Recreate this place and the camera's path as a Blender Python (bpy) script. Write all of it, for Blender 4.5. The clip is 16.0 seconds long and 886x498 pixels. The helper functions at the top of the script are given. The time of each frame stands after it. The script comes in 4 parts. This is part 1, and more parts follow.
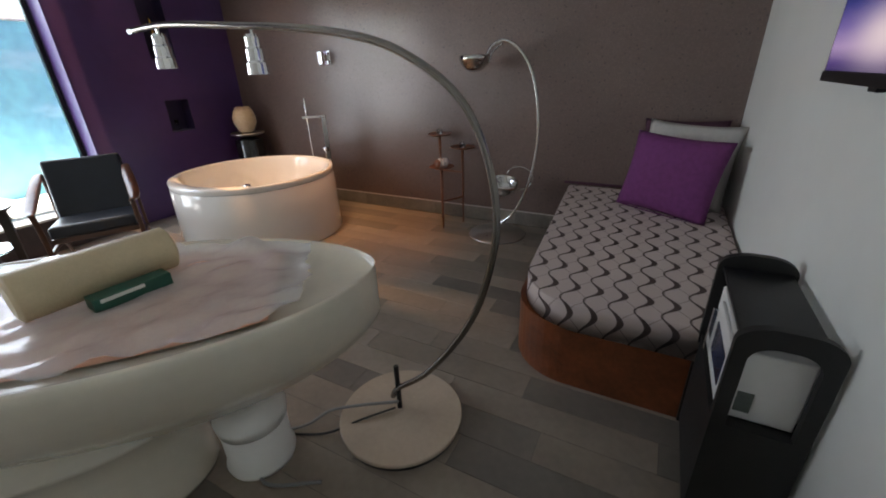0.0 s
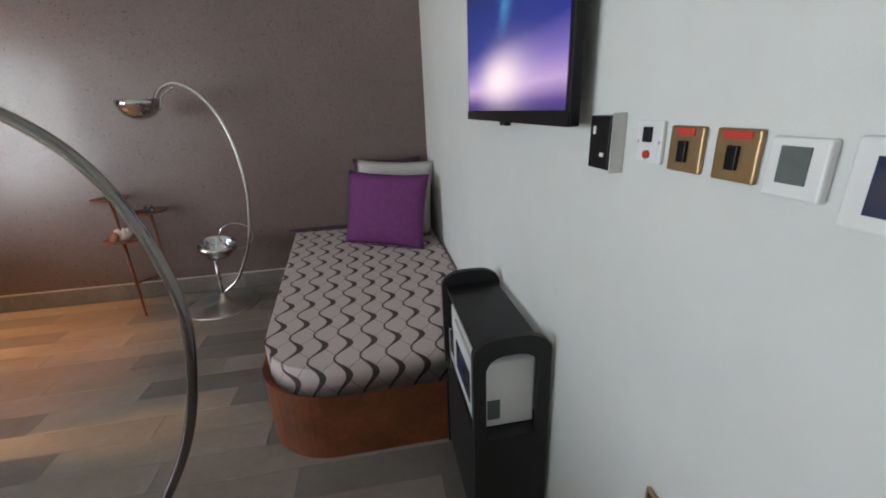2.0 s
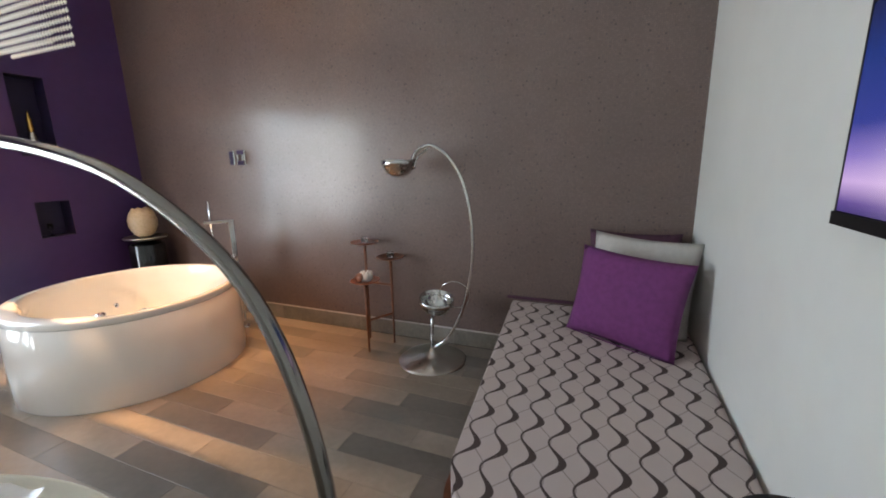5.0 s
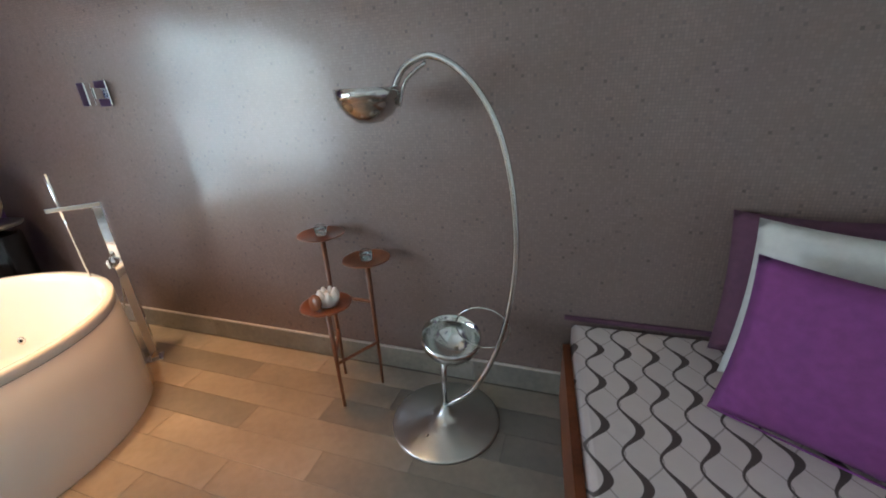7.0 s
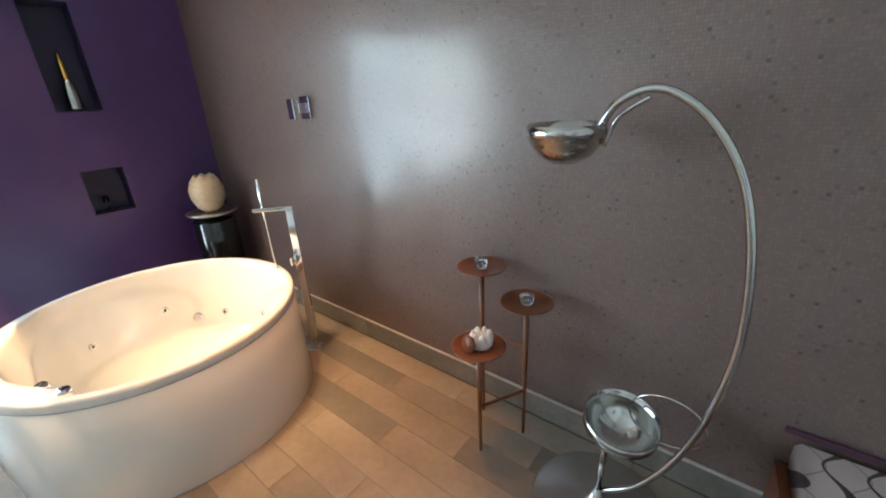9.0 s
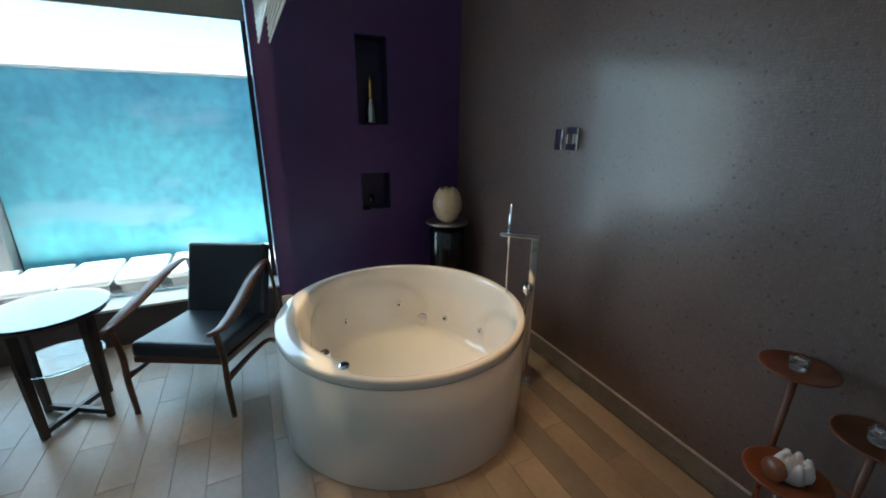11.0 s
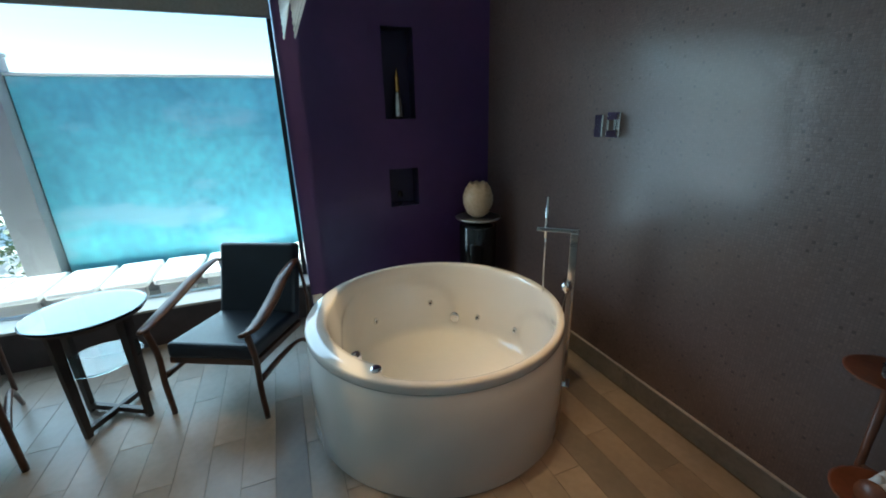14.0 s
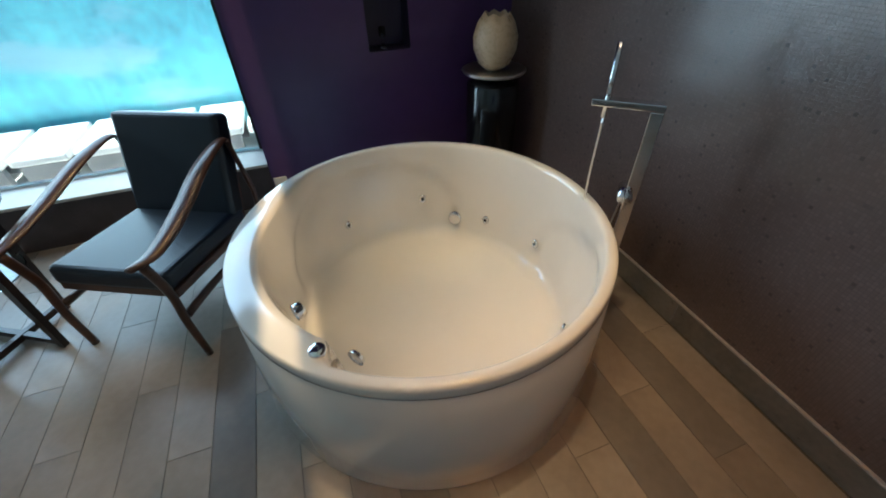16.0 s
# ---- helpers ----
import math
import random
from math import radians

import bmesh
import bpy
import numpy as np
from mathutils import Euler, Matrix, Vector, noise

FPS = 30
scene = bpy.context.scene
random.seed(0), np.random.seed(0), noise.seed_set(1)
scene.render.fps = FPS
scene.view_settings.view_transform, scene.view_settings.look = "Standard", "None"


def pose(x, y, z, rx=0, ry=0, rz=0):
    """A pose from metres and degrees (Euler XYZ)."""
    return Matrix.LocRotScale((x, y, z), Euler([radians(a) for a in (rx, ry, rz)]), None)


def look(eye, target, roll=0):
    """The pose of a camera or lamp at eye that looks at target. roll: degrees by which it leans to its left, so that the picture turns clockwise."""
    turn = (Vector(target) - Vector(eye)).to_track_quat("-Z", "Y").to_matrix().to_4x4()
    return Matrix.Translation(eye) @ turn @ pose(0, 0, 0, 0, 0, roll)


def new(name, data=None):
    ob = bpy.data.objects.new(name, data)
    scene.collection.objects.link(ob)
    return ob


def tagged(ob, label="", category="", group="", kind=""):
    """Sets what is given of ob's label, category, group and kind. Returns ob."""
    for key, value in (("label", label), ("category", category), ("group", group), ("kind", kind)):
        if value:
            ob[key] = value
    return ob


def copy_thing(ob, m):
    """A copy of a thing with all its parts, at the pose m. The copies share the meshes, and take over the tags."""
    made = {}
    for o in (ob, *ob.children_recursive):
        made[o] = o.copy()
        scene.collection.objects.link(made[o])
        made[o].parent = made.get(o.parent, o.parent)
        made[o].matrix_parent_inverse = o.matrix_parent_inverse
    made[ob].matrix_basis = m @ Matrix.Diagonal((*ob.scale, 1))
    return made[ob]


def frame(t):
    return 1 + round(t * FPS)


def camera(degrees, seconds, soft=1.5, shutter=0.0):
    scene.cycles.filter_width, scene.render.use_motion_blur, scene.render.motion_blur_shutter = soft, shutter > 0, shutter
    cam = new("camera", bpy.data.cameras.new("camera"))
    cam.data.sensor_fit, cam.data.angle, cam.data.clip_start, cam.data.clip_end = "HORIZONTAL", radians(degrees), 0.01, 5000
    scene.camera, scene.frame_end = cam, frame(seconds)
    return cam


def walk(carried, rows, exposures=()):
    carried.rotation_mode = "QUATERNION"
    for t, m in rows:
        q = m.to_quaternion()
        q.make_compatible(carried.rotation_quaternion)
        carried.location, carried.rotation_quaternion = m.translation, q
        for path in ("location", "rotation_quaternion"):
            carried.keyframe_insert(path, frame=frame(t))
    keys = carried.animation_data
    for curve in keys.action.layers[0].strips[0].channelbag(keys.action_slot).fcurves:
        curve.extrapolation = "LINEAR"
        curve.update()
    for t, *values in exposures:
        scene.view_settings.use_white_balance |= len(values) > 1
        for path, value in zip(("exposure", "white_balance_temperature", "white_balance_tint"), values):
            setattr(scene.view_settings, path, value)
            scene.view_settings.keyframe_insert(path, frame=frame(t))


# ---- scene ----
cam = camera(96.0, 16.0, soft=1.9, shutter=0.0)
PATH = [
    (0, (4.886, -3.665, 1.437), (4.012, -2.062, 0.62), -2.2),
    (0.5, (4.875, -3.556, 1.455), (4.497, -1.762, 0.656), -1.2),
    (1, (4.926, -3.464, 1.397), (4.858, -1.631, 0.599), -1.5),
    (1.5, (4.946, -3.447, 1.392), (5.074, -1.673, 0.479), -1.6),
    (2, (4.932, -3.454, 1.409), (5.234, -1.593, 0.742), -2.5),
    (2.5, (4.906, -3.469, 1.431), (5.181, -1.55, 0.94), -3.9),
    (3, (4.87, -3.468, 1.464), (4.958, -1.504, 1.102), -4.0),
    (3.5, (4.809, -3.472, 1.513), (4.748, -1.488, 1.273), -4.1),
    (4, (4.809, -3.377, 1.527), (4.42, -1.423, 1.355), -2.5),
    (4.5, (4.829, -3.208, 1.538), (4.182, -1.35, 1.179), -0.9),
    (4.7, (4.849, -3.124, 1.525), (4.118, -1.304, 1.134), -1.1),
    (6.8, (4.298, -1.841, 1.515), (3.606, -0.104, 0.803), -3.3),
    (7, (4.194, -1.754, 1.525), (3.578, -0.003, 0.781), -3.3),
    (7.5, (4.032, -1.665, 1.506), (3.447, 0.076, 0.716), -4.5),
    (8, (3.993, -1.65, 1.53), (3.376, 0.087, 0.755), -2.0),
    (8.5, (3.938, -1.686, 1.572), (3.235, 0.034, 0.833), -1.1),
    (9, (3.943, -1.594, 1.657), (2.759, -0.158, 0.924), -3.1),
    (9.2, (3.921, -1.598, 1.637), (2.595, -0.282, 0.923), -2.0),
    (11.3, (3.509, -1.862, 1.752), (1.734, -1.116, 1.208), -0.3),
    (11.5, (3.502, -1.851, 1.78), (1.69, -1.099, 1.394), -0.6),
    (12, (3.537, -1.876, 1.875), (1.693, -1.105, 1.943), 0.1),
    (12.5, (3.599, -1.894, 1.915), (1.751, -1.167, 2.151), -0.4),
    (13, (3.627, -1.933, 1.889), (1.749, -1.253, 1.999), -0.1),
    (13.5, (3.572, -1.918, 1.791), (1.719, -1.211, 1.538), -0.5),
    (14, (3.434, -1.834, 1.688), (1.672, -1.14, 1.047), -1.4),
    (14.5, (3.208, -1.696, 1.638), (1.543, -1.052, 0.736), -0.4),
    (15, (3.057, -1.582, 1.589), (1.5, -1.03, 0.461), -1.0),
    (15.5, (2.846, -1.515, 1.552), (1.375, -0.966, 0.313), -1.2),
    (16, (2.678, -1.457, 1.541), (1.226, -0.948, 0.264), -1.5),
]
walk(cam, [(t, look(eye, target, roll)) for t, eye, target, roll in PATH], exposures=[(0, 2.25, 7100, 14), (1.5, 2.85, 7000, 13), (4.7, 3.0, 7000, 12), (7, 3.15, 6300, 3), (9.2, 3.25, 6200, 0), (11.3, 1.5, 5450, -9), (14, 1.5, 5350, -11), (16, 1.6, 5350, -8)])

# world, sun, lamps
world = bpy.data.worlds.new("sky")
scene.world = world
world.use_nodes = True
wn = world.node_tree.nodes
sky = wn.new("ShaderNodeTexSky")
sky.sky_type, sky.sun_disc = "NISHITA", False
sky.sun_elevation, sky.sun_rotation = radians(59), radians(177.7)
world.node_tree.links.new(sky.outputs[0], wn["Background"].inputs[0])
wn["Background"].inputs[1].default_value = 0.15


def lamp(name, kind, m, power, colour, **more):
    data = bpy.data.lights.new(name, kind)
    data.energy, data.color = power, colour
    for key, value in more.items():
        if key == "size": data.size = value
        if key == "size_y": data.shape, data.size_y = "RECTANGLE", value
        if key == "radius": data.shadow_soft_size = value
        if key == "angle": data.angle = radians(value)
        if key == "cone": data.spot_size = radians(value)
        if key == "blend": data.spot_blend = value
    ob = new(name, data)
    ob.matrix_world = m
    return ob


SUN_FROM = Vector((0.02, -0.50, 0.85))
lamp("sun", "SUN", look(SUN_FROM * 20, (0, 0, 0)), 5.0, (1, 0.95, 0.88), angle=0.5)
lamp("window_daylight", "AREA", look((-0.21, -3.37, 1.35), (2, -3.37, 1.35)), 23, (0.76, 0.87, 1), size=3.1, size_y=2.0)
WARM = (1, 0.60, 0.30)
lamp("downlight_lamp", "SPOT", look((1.75, -0.85, 3.9), (1.6, -1.0, 0)), 38, (1, 0.62, 0.32), radius=0.03, cone=34, blend=0.9)
lamp("downlight_lamp", "SPOT", look((2.45, -0.75, 3.9), (2.42, -0.85, 0)), 42, (1, 0.38, 0.09), radius=0.03, cone=36, blend=0.9)
for k, x in enumerate((0.75, 1.35, 1.95)):
    lamp("curtain_lamp", "SPOT", look((x, -1.667, 3.90), (x, -1.667, 0)), 55, WARM, radius=0.02, cone=64, blend=0.8)
L, CEIL, SOUTH = 5.39, 3.94, -5.8


def rgb(h):
    return tuple(((int(h[i:i + 2], 16) / 255) ** 2.2) for i in (0, 2, 4)) + (1,)


def material(name, colour, rough=0.5, metal=0.0, noise_scale=0.0, amount=0.15, bump=0.0, bump_scale=60.0, coat=0.0, spec=0.5, each=0.0):
    m = bpy.data.materials.new(name)
    m.use_nodes = True
    nt = m.node_tree
    b = nt.nodes["Principled BSDF"]
    b.inputs["Base Color"].default_value = (*colour[:3], 1)
    b.inputs["Roughness"].default_value = rough
    b.inputs["Metallic"].default_value = metal
    b.inputs["Coat Weight"].default_value = coat
    b.inputs["Specular IOR Level"].default_value = spec
    tc = nt.nodes.new("ShaderNodeTexCoord")
    if noise_scale:
        mix = nt.nodes.new("ShaderNodeMix")
        mix.data_type = "RGBA"
        n1, n2 = nt.nodes.new("ShaderNodeTexNoise"), nt.nodes.new("ShaderNodeTexNoise")
        n1.inputs["Scale"].default_value, n2.inputs["Scale"].default_value = noise_scale, noise_scale * 9
        n1.inputs["Detail"].default_value = 6
        add = nt.nodes.new("ShaderNodeMath")
        add.operation = "MULTIPLY_ADD"
        nt.links.new(tc.outputs["Object"], n1.inputs["Vector"])
        nt.links.new(tc.outputs["Object"], n2.inputs["Vector"])
        nt.links.new(n2.outputs[0], add.inputs[0])
        add.inputs[1].default_value = 0.4
        nt.links.new(n1.outputs[0], add.inputs[2])
        ramp = nt.nodes.new("ShaderNodeMapRange")
        ramp.inputs["From Min"].default_value, ramp.inputs["From Max"].default_value = 0.45, 0.95
        nt.links.new(add.outputs[0], ramp.inputs["Value"])
        nt.links.new(ramp.outputs[0], mix.inputs[0])
        mix.inputs[6].default_value = (*[c * (1 - amount) for c in colour[:3]], 1)
        mix.inputs[7].default_value = (*[min(1, c * (1 + amount)) for c in colour[:3]], 1)
        out = mix.outputs[2]
        if each:
            info = nt.nodes.new("ShaderNodeObjectInfo")
            hsv = nt.nodes.new("ShaderNodeHueSaturation")
            mr = nt.nodes.new("ShaderNodeMapRange")
            mr.inputs["To Min"].default_value, mr.inputs["To Max"].default_value = 1 - each, 1 + each
            nt.links.new(info.outputs["Random"], mr.inputs["Value"])
            nt.links.new(mr.outputs[0], hsv.inputs["Value"])
            nt.links.new(out, hsv.inputs["Color"])
            out = hsv.outputs[0]
        nt.links.new(out, b.inputs["Base Color"])
        mr2 = nt.nodes.new("ShaderNodeMapRange")
        mr2.inputs["To Min"].default_value, mr2.inputs["To Max"].default_value = max(0.02, rough * 0.8), min(1, rough * 1.2)
        nt.links.new(n2.outputs[0], mr2.inputs["Value"])
        nt.links.new(mr2.outputs[0], b.inputs["Roughness"])
    if bump:
        nb, bp = nt.nodes.new("ShaderNodeTexNoise"), nt.nodes.new("ShaderNodeBump")
        nb.inputs["Scale"].default_value = bump_scale
        nb.inputs["Detail"].default_value = 4
        bp.inputs["Strength"].default_value, bp.inputs["Distance"].default_value = bump, 0.002
        nt.links.new(tc.outputs["Object"], nb.inputs["Vector"])
        nt.links.new(nb.outputs[0], bp.inputs["Height"])
        nt.links.new(bp.outputs[0], b.inputs["Normal"])
    return m


def emitter(name, colour, strength):
    m = bpy.data.materials.new(name)
    m.use_nodes = True
    b = m.node_tree.nodes["Principled BSDF"]
    b.inputs["Base Color"].default_value = (*colour, 1)
    b.inputs["Emission Color"].default_value = (*colour, 1)
    b.inputs["Emission Strength"].default_value = strength
    return m


M_WHITE = material("white_wall_paint", (0.66, 0.66, 0.62), 0.55, noise_scale=1.2, amount=0.05, bump=0.15, bump_scale=220)
M_PURPLE = material("purple_wall_paint", (0.072, 0.036, 0.135), 0.36, noise_scale=1.5, amount=0.12, bump=0.25, bump_scale=70)
M_CEIL = material("ceiling_paint", (0.74, 0.76, 0.76), 0.7, noise_scale=1.0, amount=0.04)
M_PLANK = material("porcelain_plank", (0.26, 0.215, 0.174), 0.33, noise_scale=3, amount=0.2, bump=0.05, each=0.14)
M_PLANK_DARK = material("porcelain_plank_dark", (0.165, 0.143, 0.122), 0.33, noise_scale=3, amount=0.2, bump=0.05, each=0.1)
M_GROUT = material("floor_grout", (0.1, 0.085, 0.07), 0.8, noise_scale=9)
M_SKIRT = material("skirting_tile", (0.2, 0.18, 0.155), 0.3, noise_scale=4, amount=0.3, each=0.12)
M_TRIM = material("pale_tile_trim", (0.5, 0.44, 0.4), 0.35, noise_scale=30)
M_PLINTH = material("dark_plinth_paint", (0.06, 0.045, 0.045), 0.5, noise_scale=8, amount=0.25)
M_TUB = material("white_acrylic", (0.8, 0.765, 0.71), 0.1, coat=0.7, noise_scale=2, amount=0.02)
M_CHROME = material("chrome", (0.8, 0.8, 0.8), 0.07, metal=1, noise_scale=6, amount=0.05)
M_STEEL = material("brushed_steel", (0.52, 0.5, 0.47), 0.3, metal=1, noise_scale=1.5, amount=0.08)
M_STEEL_IN = material("polished_steel", (0.55, 0.54, 0.52), 0.14, metal=1, noise_scale=3, amount=0.06)
M_BLACK = material("black_plastic", (0.006, 0.006, 0.007), 0.32, noise_scale=20, bump=0.1, spec=0.3)
M_LACQUER = material("black_lacquer", (0.004, 0.004, 0.005), 0.14, noise_scale=10, coat=0.5)
M_MATTBLACK = material("matt_black_paint", (0.008, 0.008, 0.008), 0.55, noise_scale=20, bump=0.1)
M_LEATHER = material("dark_leather", (0.006, 0.011, 0.02), 0.36, noise_scale=14, bump=0.3, bump_scale=260, spec=0.5)
M_ARCSTEEL = material("dark_polished_steel", (0.24, 0.22, 0.2), 0.18, metal=1, noise_scale=12, amount=0.06)
M_TANLEATHER = material("tan_leather", (0.2, 0.13, 0.08), 0.42, noise_scale=14, bump=0.4, bump_scale=260)
M_DARKWOOD = material("dark_stained_wood", (0.028, 0.016, 0.011), 0.3, noise_scale=12, amount=0.4, bump=0.2)
M_CHAIRWOOD = material("walnut_chair_frame", (0.075, 0.032, 0.018), 0.3, noise_scale=12, amount=0.4, bump=0.2)
M_REDWOOD = material("reddish_wood_veneer", (0.15, 0.042, 0.015), 0.32, noise_scale=5, amount=0.5, bump=0.15)
M_STANDWOOD = material("orange_brown_wood", (0.17, 0.055, 0.022), 0.35, noise_scale=9, amount=0.35, bump=0.2)
M_PURPLECLOTH = material("purple_cloth", (0.15, 0.03, 0.135), 0.9, noise_scale=30, amount=0.15, bump=0.6, bump_scale=500)
M_PLUMCLOTH = material("dark_plum_cloth", (0.085, 0.03, 0.055), 0.9, noise_scale=30, bump=0.6, bump_scale=500)
M_GREYCLOTH = material("pale_grey_cloth", (0.48, 0.46, 0.43), 0.9, noise_scale=30, amount=0.08, bump=0.6, bump_scale=500)
M_BLUE = material("sky_blue_render", (0.27, 0.70, 0.96), 0.6, noise_scale=1.1, amount=0.35, bump=0.4, bump_scale=20)


def pale_patches(m, pale, scale, low, high):
    """Blend worn pale patches of their own shape into a paint."""
    nt = m.node_tree
    b = nt.nodes["Principled BSDF"]
    before = b.inputs["Base Color"].links[0].from_socket
    tc, mp, n, mr, mix = (nt.nodes.new("ShaderNode" + k) for k in ("TexCoord", "Mapping", "TexNoise", "MapRange", "Mix"))
    mp.inputs["Scale"].default_value = (1, 0.6, 1.5)
    n.inputs["Scale"].default_value, n.inputs["Detail"].default_value = scale, 7
    mr.inputs["From Min"].default_value, mr.inputs["From Max"].default_value = low, high
    mr.inputs["To Max"].default_value = 0.85
    mix.data_type = "RGBA"
    mix.inputs[7].default_value = (*pale, 1)
    nt.links.new(tc.outputs["Object"], mp.inputs[0])
    nt.links.new(mp.outputs[0], n.inputs["Vector"])
    nt.links.new(n.outputs[0], mr.inputs["Value"])
    nt.links.new(mr.outputs[0], mix.inputs[0])
    nt.links.new(before, mix.inputs[6])
    nt.links.new(mix.outputs[2], b.inputs["Base Color"])


pale_patches(M_BLUE, (0.5, 0.82, 0.92), 1.3, 0.55, 0.64)
M_PAVE = material("light_paving", (0.6, 0.57, 0.52), 0.7, noise_scale=3, amount=0.1)
M_SLAB = material("white_cushion_vinyl", (0.85, 0.84, 0.8), 0.5, noise_scale=3, amount=0.04)
M_CONCRETE = material("grey_cement_render", (0.3, 0.29, 0.28), 0.8, noise_scale=4, amount=0.15, bump=0.5)
M_LEAF = material("leaf", (0.075, 0.1, 0.03), 0.5, noise_scale=6, amount=0.6)
M_BLIND = material("grey_blind_fabric", (0.34, 0.31, 0.27), 0.85, noise_scale=60, amount=0.1, bump=0.4, bump_scale=400)
M_IVORY = material("ivory_ceramic", (0.62, 0.5, 0.34), 0.28, coat=0.3, noise_scale=5, amount=0.08)
M_GOLD = material("gold_foil", (0.75, 0.42, 0.12), 0.25, metal=1, noise_scale=30)
M_PLATE_WHITE = material("white_switch_plate", (0.74, 0.73, 0.7), 0.35, noise_scale=4, amount=0.03)
M_PLATE_BRONZE = material("bronze_switch_plate", (0.34, 0.22, 0.11), 0.35, metal=0.6, noise_scale=8, amount=0.12)
M_RED = material("red_plastic", (0.55, 0.05, 0.035), 0.4, noise_scale=8)
M_LCD = material("grey_green_display", (0.12, 0.14, 0.13), 0.2, noise_scale=8)
M_SCREENBLUE = material("dark_blue_panel_glass", (0.03, 0.04, 0.08), 0.1, noise_scale=8)
M_PEACH = material("peach_vinyl", (0.75, 0.42, 0.27), 0.45, noise_scale=4, amount=0.1)
M_ROLL = material("cream_vinyl", (0.66, 0.54, 0.34), 0.45, noise_scale=10, amount=0.08, bump=0.4, bump_scale=200)
M_GREEN = material("dark_green_card", (0.012, 0.09, 0.06), 0.5, noise_scale=8)
M_CREAM = material("cream_shell_lacquer", (0.76, 0.70, 0.58), 0.2, coat=0.4, noise_scale=3, amount=0.05)
M_BASEDISC = material("beige_lacquered_base", (0.5, 0.4, 0.31), 0.25, coat=0.3, noise_scale=5, amount=0.1)
M_CABLE = material("grey_cable", (0.2, 0.2, 0.2), 0.5, noise_scale=9)
M_CABLE_BLACK = material("black_cable", (0.015, 0.015, 0.015), 0.5, noise_scale=9)
M_CLOCKFACE = material("white_clock_face", (0.8, 0.8, 0.78), 0.5, noise_scale=4, amount=0.02)
M_SHELLWHITE = material("white_shell", (0.7, 0.68, 0.66), 0.4, noise_scale=15, amount=0.1)
M_GRILLE = material("grille_white", (0.6, 0.62, 0.62), 0.5, noise_scale=6)


def links(m):
    return m.node_tree.nodes, m.node_tree.links.new


def math_node(nt, op, a, b=None, c=None):
    n = nt.nodes.new("ShaderNodeMath")
    n.operation = op
    for i, v in enumerate((a, b, c)):
        if v is None: continue
        if isinstance(v, (int, float)): n.inputs[i].default_value = v
        else: nt.links.new(v, n.inputs[i])
    return n.outputs[0]


